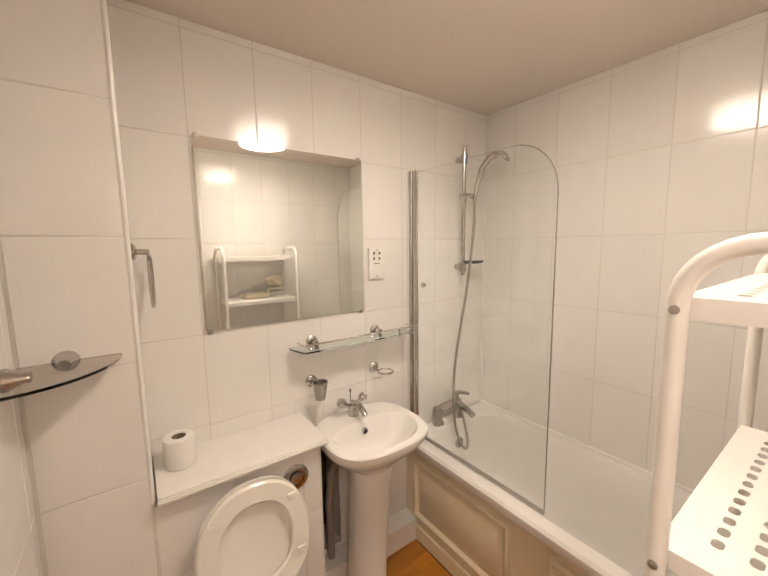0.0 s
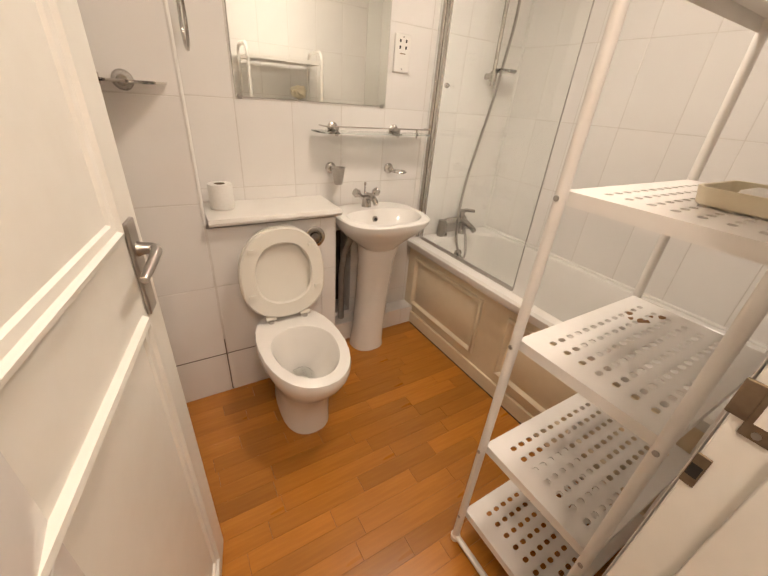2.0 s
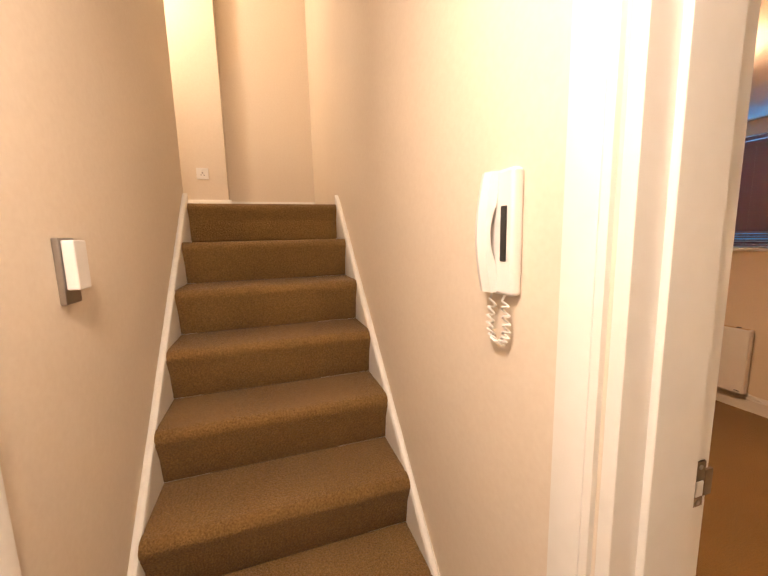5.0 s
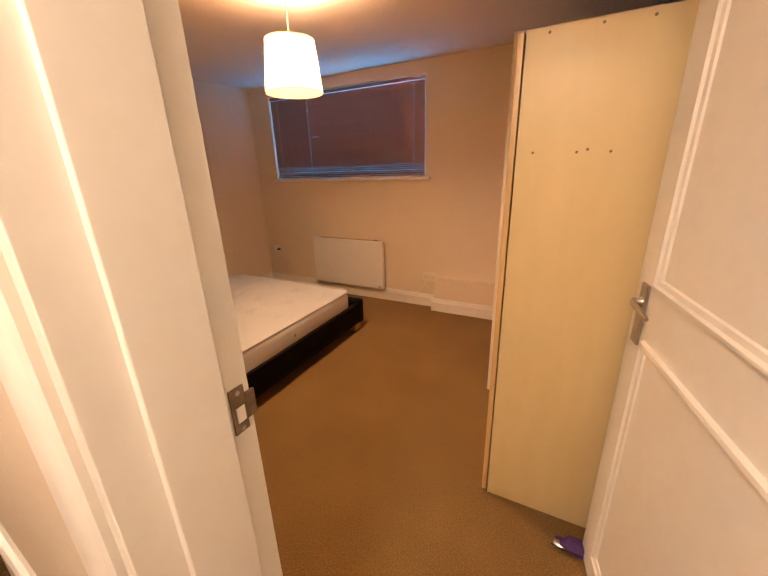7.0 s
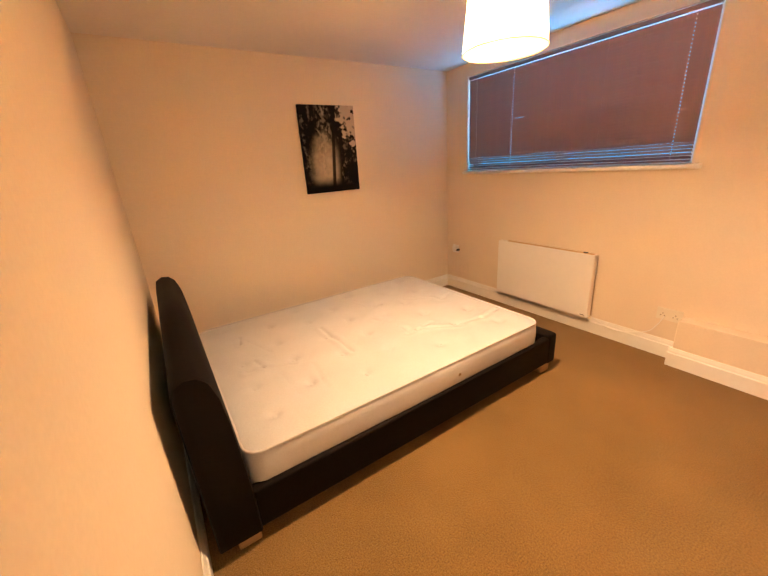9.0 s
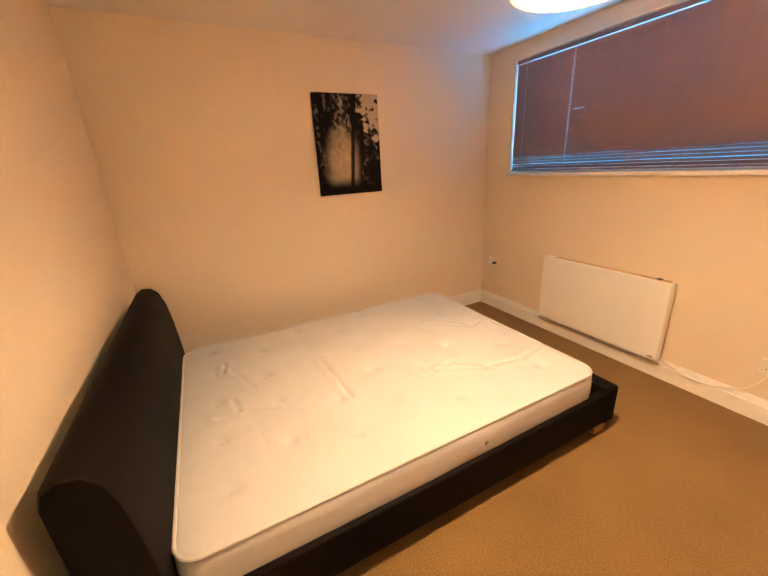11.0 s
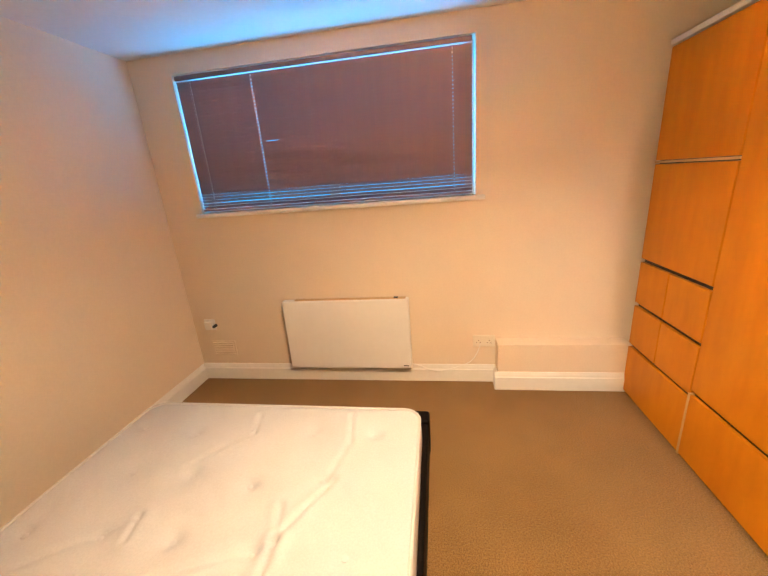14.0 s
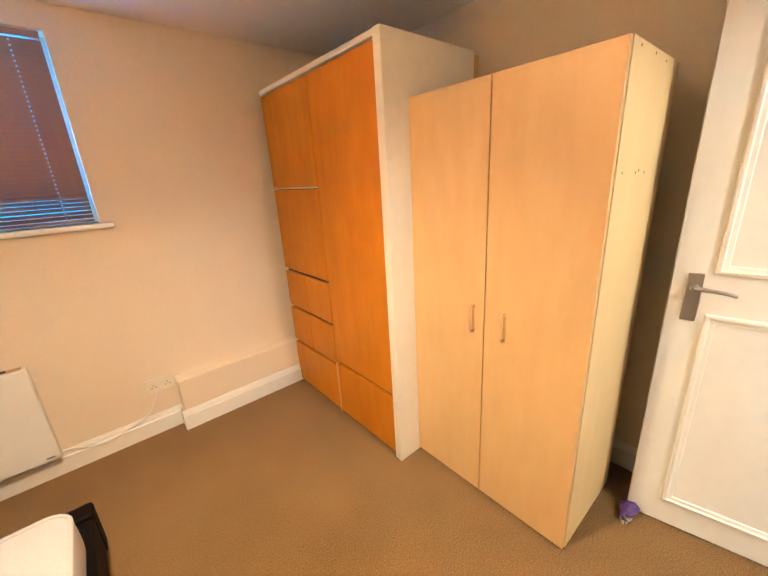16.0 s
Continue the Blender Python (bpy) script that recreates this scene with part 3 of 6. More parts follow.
variants = []
for tilt, sag in ((67, 0.0005), (69, 0.0009), (65, 0.0013), (46, 0.002), (43, 0.0025), (40, 0.002)):
    variants.append(mesh_of("slat", slat_mesh(tilt, sag), SLAT))
BENT = mesh_of("slat", slat_mesh(66, 0.0009, (2.605, 2.680)), SLAT)
for i in range(n):
    z = zb + 0.024 + i * pitch
    if z > WZ1 - 0.036:
        break
    v = variants[rng.randrange(3, 6)] if i < 5 else (variants[2] if i < 8 or rng.random() < 0.12 else variants[rng.randrange(0, 2)])
    if abs(z - 1.725) < pitch / 2:
        v = BENT
    ob = new("slat", v)
    ob.parent = blind
    ob.matrix_basis = BASE[blind.name].inverted() @ pose(0, by, z, 0, 0.02 * rng.uniform(-1, 1), 0)
for x in CORDS:
    bm = bmesh.new()
    tube(bm, [(x, by + 0.0135, WZ1 - 0.03), (x + 0.001, by + 0.0135, zb)], 0.0007, 5)
    part("ladder_cord", bm, SLAT, blind)

# ---- wall picture ----
m, nt, b = material("forest_photograph", (0.1, 0.1, 0.1), 0.7, 0, 0.08)
N, L = nt.nodes, nt.links
co = N.new("ShaderNodeTexCoord")
sep = N.new("ShaderNodeSeparateXYZ")
L.new(co.outputs["Generated"], sep.inputs[0])


def math_node(op, a, c=None, d=None):
    k = N.new("ShaderNodeMath")
    k.operation = op
    for i, v in enumerate((a, c, d)):
        if v is None:
            continue
        if isinstance(v, (int, float)):
            k.inputs[i].default_value = v
        else:
            L.new(v, k.inputs[i])
    return k.outputs[0]


def soft(v, lo, hi):
    mr = N.new("ShaderNodeMapRange")
    mr.interpolation_type = "SMOOTHSTEP"
    mr.inputs["From Min"].default_value, mr.inputs["From Max"].default_value = lo, hi
    L.new(v, mr.inputs[0])
    return mr.outputs[0]


def noise_at(scale, detail, sx=1, sz=1):
    mp = N.new("ShaderNodeMapping")
    mp.inputs["Scale"].default_value = (1, sx, sz)
    L.new(co.outputs["Generated"], mp.inputs["Vector"])
    t = N.new("ShaderNodeTexNoise")
    t.inputs["Scale"].default_value, t.inputs["Detail"].default_value = scale, detail
    L.new(mp.outputs[0], t.inputs["Vector"])
    return t.outputs["Fac"]


U = math_node("SUBTRACT", 1.0, sep.outputs["Y"])   # left to right as seen from the room
V = sep.outputs["Z"]
n1, n2 = noise_at(7, 8, 1, 1.3), noise_at(16, 6)
# mist that glows in the middle of the left half and in the upper right corner
du = math_node("MULTIPLY", math_node("SUBTRACT", U, 0.40), 3.1)
dv = math_node("MULTIPLY", math_node("SUBTRACT", V, 0.28), 2.1)
r2 = math_node("ADD", math_node("MULTIPLY", du, du), math_node("MULTIPLY", dv, dv))
mist = math_node("SUBTRACT", 1.0, soft(math_node("ADD", r2, math_node("MULTIPLY", math_node("SUBTRACT", n1, 0.5), 1.1)), -0.35, 1.15))
cu = math_node("SUBTRACT", U, 1.02)
cv = math_node("MULTIPLY", math_node("SUBTRACT", V, 1.0), 0.75)
r3 = math_node("ADD", math_node("MULTIPLY", cu, cu), math_node("MULTIPLY", cv, cv))
skyb = math_node("SUBTRACT", 1.0, soft(math_node("ADD", r3, math_node("MULTIPLY", math_node("SUBTRACT", n1, 0.5), 0.70)), 0.06, 0.12))
high = math_node("MULTIPLY", soft(V, 0.45, 0.75), math_node("SUBTRACT", 1.0, soft(math_node("ABSOLUTE", math_node("SUBTRACT", U, 0.40)), 0.04, 0.16)))
leaf = soft(n2, 0.44, 0.60)
light = math_node("ADD", math_node("MULTIPLY", math_node("MULTIPLY", mist, math_node("SUBTRACT", 1.0, soft(U, 0.56, 0.70))), 0.30), math_node("MULTIPLY", skyb, 0.30))
light = math_node("ADD", light, math_node("MULTIPLY", math_node("MULTIPLY", high, leaf), 0.10))
light = math_node("ADD", light, math_node("MULTIPLY", math_node("MULTIPLY", leaf, soft(n1, 0.5, 0.62)), 0.07))
light = math_node("MULTIPLY", light, soft(V, 0.06, 0.20))
# the slim trunk right of the middle
tx = math_node("ABSOLUTE", math_node("SUBTRACT", U, math_node("ADD", 0.50, math_node("MULTIPLY", V, 0.115))))
light = math_node("MULTIPLY", light, math_node("ADD", 0.06, math_node("MULTIPLY", soft(tx, 0.022, 0.038), 0.94)))
light = math_node("ADD", math_node("MULTIPLY", light, 1.35), 0.006)
cc = N.new("ShaderNodeCombineColor")
for i, k in enumerate((1.0, 0.80, 0.62)):
    L.new(math_node("MULTIPLY", light, k), cc.inputs[i])
L.new(cc.outputs[0], b.inputs["Base Color"])
PHOTO = m
picture = thing("canvas_picture", "black and white canvas print of a misty forest", "picture", (BED_E, -1.96, 1.22))
part("canvas", B(BED_E - 0.028, BED_E - 0.001, -2.204, -1.694, 1.220, 1.918, bevel=0.003), PHOTO, picture)

# ---- bed ----
bed = thing("bed_frame", "low double bed frame in black faux leather with wooden block feet", "bed", (2.5, -1.5, 0))
BX0, BX1, BY0, BY1 = 1.69, 3.155, -0.60, -2.545
part("side_rail", B(BX0, BX0 + 0.05, BY1, BY0, 0.075, 0.265, bevel=0.012), LEATHER, bed)
part("side_rail", B(BX1 - 0.05, BX1, BY1, BY0, 0.075, 0.265, bevel=0.012), LEATHER, bed)
part("foot_rail", B(BX0 - 0.004, BX1 + 0.004, BY1 - 0.055, BY1 + 0.03, 0.072, 0.285, bevel=0.014), LEATHER, bed)
part("base", B(BX0 + 0.05, BX1 - 0.05, BY1 + 0.03, BY0, 0.12, 0.20), DARK, bed)
bm = bmesh.new()
prof = [(-0.445, 0.07), (-0.44, 0.62), (-0.44, 0.76), (-0.452, 0.805), (-0.485, 0.825), (-0.525, 0.82), (-0.556, 0.79), (-0.578, 0.72), (-0.592, 0.60), (-0.602, 0.45), (-0.608, 0.30), (-0.608, 0.07)]
loops = []
for x, k in ((BX0 - 0.012, 0.0), (BX0, 0.012), (BX1, 0.012), (BX1 + 0.012, 0.0)):
    cy, cz = -0.525, 0.42
    loops.append([Vector((x, cy + (y - cy) * (0.93 + k * 5.8), cz + (z - cz) * (0.985 + k * 1.25))) for y, z in prof])
loft(bm, loops)
part("headboard", bm, LEATHER, bed, "padded headboard with a rounded top")
for x in (BX0 + 0.02, BX1 - 0.10):
    for y in (-0.60, BY1 - 0.03):
        part("foot", B(x, x + 0.08, y, y + 0.09, 0.001, 0.078, bevel=0.005), FOOTWOOD, bed, "pale wooden block foot")
mat = thing("mattress", "bare white tufted mattress with creases and a piped edge", "mattress", (2.49, -1.5, 0.2))
MX0, MX1, MY0, MY1, MZ0, MZ1 = 1.724, 3.105, -0.612, -2.440, 0.202, 0.408
rng = random.Random(7)
tufts = [(MX0 + 0.20 + i * 0.27 + (0.135 if j % 2 else 0), MY0 - 0.15 - j * 0.25) for j in range(7) for i in range(5)]
tufts = [(x + rng.uniform(-0.02, 0.02), y + rng.uniform(-0.02, 0.02), rng.uniform(0.5, 1.0)) for x, y in tufts if x < MX1 - 0.1]
creases = [(2.59, -1.3, 2.17, -1.32, 0.007), (2.14, -1.79, 2.02, -2.03, 0.008), (2.14, -1.79, 2.45, -1.65, 0.006), (2.14, -1.79, 2.14, -1.69, 0.007), (2.14, -1.79, 2.17, -1.91, 0.006),
           (2.0, -2.22, 2.03, -2.39, 0.007), (2.0, -2.22, 2.05, -2.03, 0.005), (2.45, -2.25, 2.48, -2.37, 0.007), (2.45, -2.25, 2.64, -2.05, 0.005), (2.65, -1.83, 2.63, -1.75, 0.006),
           (2.65, -1.83, 2.91, -1.64, 0.005), (2.41, -2.42, 2.19, -2.46, 0.005), (2.33, -0.84, 2.34, -0.76, 0.007), (2.33, -0.84, 2.44, -0.83, 0.007), (2.33, -0.84, 2.26, -1.0, 0.005),
           (2.21, -0.9, 1.97, -0.92, 0.0025), (2.19, -1.08, 1.94, -1.05, 0.0018), (2.8, -0.82, 2.72, -0.8, 0.007), (2.8, -0.82, 2.49, -0.93, 0.0025)]


def seg_dist(px, py, ax, ay, bx, by_):
    dx, dy = bx - ax, by_ - ay
    t = max(0, min(1, ((px - ax) * dx + (py - ay) * dy) / (dx * dx + dy * dy)))
    return math.hypot(px - ax - t * dx, py - ay - t * dy)


def top_z(x, y):
    z = 0.004 * noise.noise((x * 3, y * 3, 1)) + 0.0028 * noise.noise((x * 9 + y * 5, y * 6, 4)) + 0.0014 * noise.noise((x * 24 + y * 14, y * 9 - x * 6, 8))
    for tx_, ty_, k in tufts:
        d2 = (x - tx_) ** 2 + (y - ty_) ** 2
        if d2 < 0.04:
            z -= 0.020 * k * math.exp(-d2 / 0.0010) + 0.012 * k * math.exp(-d2 / 0.010)
    for ax, ay, ex, ey, k in creases:
        wob = 0.008 * noise.noise((x * 11, y * 11, ax * 5))
        d = abs(seg_dist(x, y, ax, ay, ex, ey) + wob)
        if d < 0.10:
            z -= k * (0.95 * math.exp(-d * d / 0.00016) - 0.60 * math.exp(-((d - 0.024) ** 2) / 0.0004))
    return z


def rounded(x0, x1, y0, y1, r, n):
    """Points round a rectangle with rounded corners."""
    out = []
    for cx, cy, a0 in ((x1 - r, y1 - r, 0), (x0 + r, y1 - r, 90), (x0 + r, y0 + r, 180), (x1 - r, y0 + r, 270)):
        for k in range(n + 1):
            a = radians(a0 + 90 * k / n)
            out.append((cx + r * math.cos(a), cy + r * math.sin(a)))
    return out


bm = bmesh.new()
NX, NY, RC = 200, 260, 0.075
grid = []
for j in range(NY + 1):
    row = []
    for i in range(NX + 1):
        x, y = MX0 + (MX1 - MX0) * i / NX, MY1 + (MY0 - MY1) * j / NY
        # draw the corners in to a round
        ex = max(abs(x - (MX0 + MX1) / 2) - (MX1 - MX0) / 2 + RC, 0)
        ey = max(abs(y - (MY0 + MY1) / 2) - (MY0 - MY1) / 2 + RC, 0)
        if ex and ey:
            big_ = max(ex, ey)
            f = big_ / math.hypot(ex, ey)
            x -= math.copysign(ex * (1 - f), x - (MX0 + MX1) / 2)
            y -= math.copysign(ey * (1 - f), y - (MY0 + MY1) / 2)
        edge = min(i, NX - i, j * 1.0, NY - j)
        drop = -0.006 * math.exp(-edge * 0.34)
        row.append(bm.verts.new((x, y, MZ1 + top_z(x, y) + drop)))
    grid.append(row)
for j in range(NY):
    for i in range(NX):
        bm.faces.new((grid[j][i], grid[j][i + 1], grid[j + 1][i + 1], grid[j + 1][i]))
rim = [grid[0][i] for i in range(NX)] + [grid[j][NX] for j in range(NY)] + [grid[NY][i] for i in range(NX, 0, -1)] + [grid[j][0] for j in range(NY, 0, -1)]
last = rim
cxm, cym = (MX0 + MX1) / 2, (MY0 + MY1) / 2
for q, bulge in ((0.02, 0.010), (0.06, 0.014), (0.11, 0.015), (0.16, 0.012), (0.206, 0.0)):
    cur = []
    for v in rim:
        dx, dy = v.co.x - cxm, v.co.y - cym
        k = 1 + (bulge + 0.003 * noise.noise((v.co.x * 6, v.co.y * 6, q * 9))) / math.hypot(dx, dy)
        cur.append(bm.verts.new((cxm + dx * k, cym + dy * k, MZ1 - q)))
    for i in range(len(cur)):
        bm.faces.new((last[i], last[(i + 1) % len(cur)], cur[(i + 1) % len(cur)], cur[i]))
    last = cur
bm.faces.new(last)
part("cover", bm, MATTRESS, mat)
for z, grow in ((MZ1 - 0.006, 0.004), (MZ0 + 0.012, 0.008)):
    bm = bmesh.new()
    pts = [(x, y, z + 0.002 * noise.noise((x * 5, y * 5, z))) for x, y in rounded(MX0 - grow, MX1 + grow, MY1 - grow, MY0 + grow, RC, 5)]
    tube(bm, pts + [pts[0]], 0.0065, 8, False)
    part("piping", bm, PIPING, mat, "piped mattress edge")
for tx_, ty_, k in tufts:
    bm = bmesh.new()
    z = MZ1 + top_z(tx_, ty_)
    lathe(bm, (tx_, ty_, z), [(0.012, -0.001), (0.011, 0.003), (0.005, 0.0045)], 8)
    part("tuft", bm, MATTRESS, mat)
part("vent_eyelet", lathe(bmesh.new(), (MX0 - 0.013, -1.72, 0.315), [(0.011, 0.0), (0.010, -0.003), (0.005, -0.0035)], 12, "x"), CARD, mat)

# ---- panel heater with its cable and socket ----
RX0, RX1, RZ0, RZ1 = 1.825, 2.722, 0.142, 0.668
heater = thing("panel_heater", "flat white electric panel heater on the wall", "heater", (2.3, BED_S, RZ0))
part("casing", B(RX0, RX1, BED_S + 0.03, BED_S + 0.078, RZ0, RZ1 - 0.006, bevel=0.006), HEATER, heater)
part("front_panel", B(RX0 + 0.002, RX1 - 0.002, BED_S + 0.0785, BED_S + 0.088, RZ0 + 0.004, RZ1 - 0.008, bevel=0.004), HEATER, heater)
part("top_grille", B(RX0 + 0.02, RX1 - 0.09, BED_S + 0.036, BED_S + 0.07, RZ1 - 0.008, RZ1 - 0.002, bevel=0.001, seg=1), EDGEWOOD, heater)
part("control_knob", B(RX0 + 0.07, RX0 + 0.10, BED_S + 0.045, BED_S + 0.065, RZ1 - 0.006, RZ1 + 0.004, bevel=0.002), DARK, heater)
part("badge", B(RX0 + 0.02, RX0 + 0.055, BED_S + 0.087, BED_S + 0.089, RZ0 + 0.02, RZ0 + 0.026), DARK, heater)
for x in (RX0 + 0.15, RX1 - 0.15):
    part("bracket", B(x, x + 0.04, BED_S, BED_S + 0.031, RZ0 + 0.1, RZ1 - 0.1), HEATER, heater)


def socket(name, at, w, h, out, label, rock=2, face=None, hole=None):
    """A white wall plate on a wall; out is the axis and sign that it faces."""
    ax, sg = out
    s = thing(name, label, "socket", at)
    x, y, z = at

    def bx(a0, a1, z0, z1, d0, d1, **k):
        d = sorted((d0 * sg, d1 * sg))
        return B(x + a0, x + a1, y + d[0], y + d[1], z + z0, z + z1, **k) if ax == "y" else B(x + d[0], x + d[1], y + a0, y + a1, z + z0, z + z1, **k)
    part("plate", bx(-w / 2, w / 2, -h / 2, h / 2, 0, 0.010, bevel=0.003), face or WHITE, s)
    for i in range(rock):
        c = (i - (rock - 1) / 2) * w / rock
        part("rocker", bx(c - 0.008, c + 0.008, h * 0.16, h * 0.36, 0.009, 0.014, bevel=0.002, seg=1), face or WHITE, s)
        for dx, dz in ((-0.011, -0.012), (0.011, -0.012), (0, 0.004)):
            part("pin_hole", bx(c + dx - 0.0035, c + dx + 0.0035, dz - 0.003, dz + 0.003, 0.0095, 0.0106), hole or DARK, s)
    return s


socket("wall_socket", (1.325, BED_S, 0.315), 0.146, 0.086, ("y", 1), "cream-white double socket with the heater cable", rock=2, face=CREAMSIDE, hole=CARD)
cab = thing("heater_cable", "thin white cable from the heater to the socket", "cable", (1.6, BED_S + 0.03, 0.05))
bm = bmesh.new()
pts = [(1.35, BED_S + 0.016, 0.30), (1.37, BED_S + 0.03, 0.24), (1.42, BED_S + 0.03, 0.165), (1.52, BED_S + 0.028, 0.118), (1.62, BED_S + 0.028, 0.092), (1.70, BED_S + 0.028, 0.098), (1.78, BED_S + 0.03, 0.135), (1.86, BED_S + 0.04, 0.165)]
fine = []
for i in range(len(pts) - 1):
    for k in range(4):
        p0, p1, p2, p3 = (Vector(pts[max(0, min(len(pts) - 1, i + d))]) for d in (-1, 0, 1, 2))
        t = k / 4
        fine.append(0.5 * ((2 * p1) + (p2 - p0) * t + (2 * p0 - 5 * p1 + 4 * p2 - p3) * t * t + (3 * p1 - p0 - 3 * p2 + p3) * t ** 3))
tube(bm, fine + [Vector(pts[-1])], 0.0028, 7)
part("cable", bm, WHITE, cab)
tv = socket("aerial_box", (3.375, BED_S, 0.465), 0.088, 0.088, ("y", 1), "small white aerial box with a stub plug", rock=0)
part("box", B(3.345, 3.405, BED_S + 0.009, BED_S + 0.034, 0.438, 0.494, bevel=0.004), WHITE, tv)
part("plug", lathe(bmesh.new(), (3.322, BED_S + 0.03, 0.462), [(0.012, -0.02), (0.012, 0.008), (0.006, 0.022)], 10, "y"), DARK, tv)
vent = thing("wall_vent", "painted louvre vent low on the wall", "vent", (3.30, BED_S, 0.26))
part("frame", B(3.20, 3.40, BED_S - 0.001, BED_S + 0.006, 0.20, 0.33, bevel=0.002, seg=1), PAINT, vent)
for i in range(6):
    part("slat", B(3.215, 3.385, BED_S + 0.004, BED_S + 0.013, 0.212 + i * 0.019, 0.221 + i * 0.019, bevel=0.002, seg=1), PAINT, vent)

# ---- pendant lamp ----
PX, PY = 1.515, -1.735
pend = thing("pendant_lamp", "lit cream drum lampshade hanging from the ceiling", "lamp", (PX, PY, BED_TOP))
part("ceiling_rose", lathe(bmesh.new(), (PX, PY, BED_TOP), [(0.045, 0.0), (0.044, -0.012), (0.030, -0.024), (0.008, -0.028)], 20), WHITE, pend)
part("flex", tube(bmesh.new(), [(PX, PY, BED_TOP - 0.02), (PX, PY, 2.02)], 0.004, 8), WHITE, pend)
# Holder's hidden lower collar is widened to block light towards the ceiling.
part("lamp_holder", lathe(bmesh.new(), (PX, PY, 1.955), [(0.045, -0.036), (0.043, -0.03), (0.022, 0.015), (0.012, 0.055), (0.006, 0.075)], 14), WHITE, pend)
bm = bmesh.new()
lathe(bm, (PX, PY, 0), [(0.148, 1.775), (0.124, 2.015)], 40, "z", False, False)
shade_ob = part("shade", bm, SHADE, pend, "cream fabric shade")
for r, z in ((0.148, 1.776), (0.124, 2.014)):
    bm = bmesh.new()
    tube(bm, [(PX + r * math.cos(k * math.tau / 32), PY + r * math.sin(k * math.tau / 32), z) for k in range(33)], 0.0028, 6, False)
    part("shade_ring", bm, SHADE, pend)
for k in range(3):
    a = k * math.tau / 3
    part("spider_arm", tube(bmesh.new(), [(PX + 0.018 * math.cos(a), PY + 0.018 * math.sin(a), 1.985), (PX + 0.123 * math.cos(a), PY + 0.123 * math.sin(a), 2.012)], 0.0018, 6), WHITE, pend)
bulb = part("bulb", lathe(bmesh.new(), (PX, PY, 1.885), [(0.004, -0.045), (0.022, -0.036), (0.030, -0.012), (0.028, 0.012), (0.016, 0.036), (0.014, 0.055)], 16), BULB, pend, "lit bulb")
bulb.visible_shadow = False

# ---- wardrobes ----
OB, MB = -0.10, -0.14
OX, OY0, OY1, OZ = 0.460, -3.234, -2.10, 1.972
wo = thing("fitted_wardrobe", "tall orange-stained wardrobe with drawers and a cream side", "wardrobe", (0.1, -2.65, 0))
part("side_panel", B(OB, OX + 0.012, OY1 - 0.045, OY1, 0.001, OZ, bevel=0.002, seg=1), CREAMSIDE, wo, "cream painted side")
part("top", B(OB, OX + 0.008, OY0 + 0.002, OY1 - 0.0455, OZ - 0.025, OZ, bevel=0.002, seg=1), CREAMSIDE, wo)
# Carcass colour holds the shade seen between doors and drawers.
part("carcass", B(OB, OX - 0.024, OY0 + 0.002, OY1 - 0.0455, 0.001, OZ - 0.0255), DARKVOID, wo, "carcass coloured near black for the shade in the front gaps")
part("back_post", B(OB - 0.045, OB - 0.0005, OY1 - 0.045, OY1 - 0.004, 0.001, OZ - 0.012, bevel=0.002, seg=1), EDGEWOOD, wo, "narrow brown strip at the back of the side panel")
VY = -2.676
g = 0.0035


def front(name, y0, y1, z0, z1, lip=False):
    p = part(name, B(OX - 0.022, OX, y0 + g, y1 - g, z0 + g, z1 - g, bevel=0.0025, seg=1), ORANGE, wo)
    return p


front("door", OY0, VY, 1.415, OZ - 0.028)
part("rail", B(OX - 0.02, OX + 0.002, OY0 + g, VY - g, 1.405, 1.4155), EDGEWOOD, wo, "pale wooden edging strip")
front("door", OY0, VY, 0.884, 1.403)
YM = -2.966
for z0, z1 in ((0.615, 0.868), (0.345, 0.599)):
    front("drawer", OY0, YM, z0, z1)
    front("drawer", YM, VY, z0, z1)
front("drawer", OY0, VY, 0.012, 0.329)
part("post", B(OX - 0.02, OX + 0.003, VY - 0.006, VY + 0.006, 0.01, 0.36), EDGEWOOD, wo, "pale wooden edging strip")
front("drawer", VY, OY1 - 0.046, 0.012, 0.356)
front("door", VY, OY1 - 0.046, 0.373, OZ - 0.028)

PXF, PY0, PY1, PZ = 0.336, -2.108, -1.330, 1.745
wm = thing("maple_wardrobe", "pale maple double wardrobe with two plain doors", "wardrobe", (0.05, -1.7, 0))
part("side_panel", B(MB, PXF - 0.024, PY1 - 0.019, PY1, 0.001, PZ, bevel=0.001, seg=1), MAPLE_SIDE, wm, "pale side panel with small screw holes")
part("side_panel", B(MB, PXF - 0.024, PY0, PY0 + 0.019, 0.001, PZ, bevel=0.001, seg=1), MAPLE_SIDE, wm)
part("top", B(MB, PXF - 0.024, PY0 + 0.0195, PY1 - 0.0195, PZ - 0.02, PZ - 0.001), MAPLE_SIDE, wm)
part("plinth", B(MB, PXF - 0.05, PY0 + 0.0195, PY1 - 0.0195, 0.001, 0.06), MAPLE_SIDE, wm)
part("back", B(MB - 0.005, MB + 0.003, PY0 + 0.002, PY1 - 0.002, 0.03, PZ - 0.002), EDGEWOOD, wm)
ym = -1.716
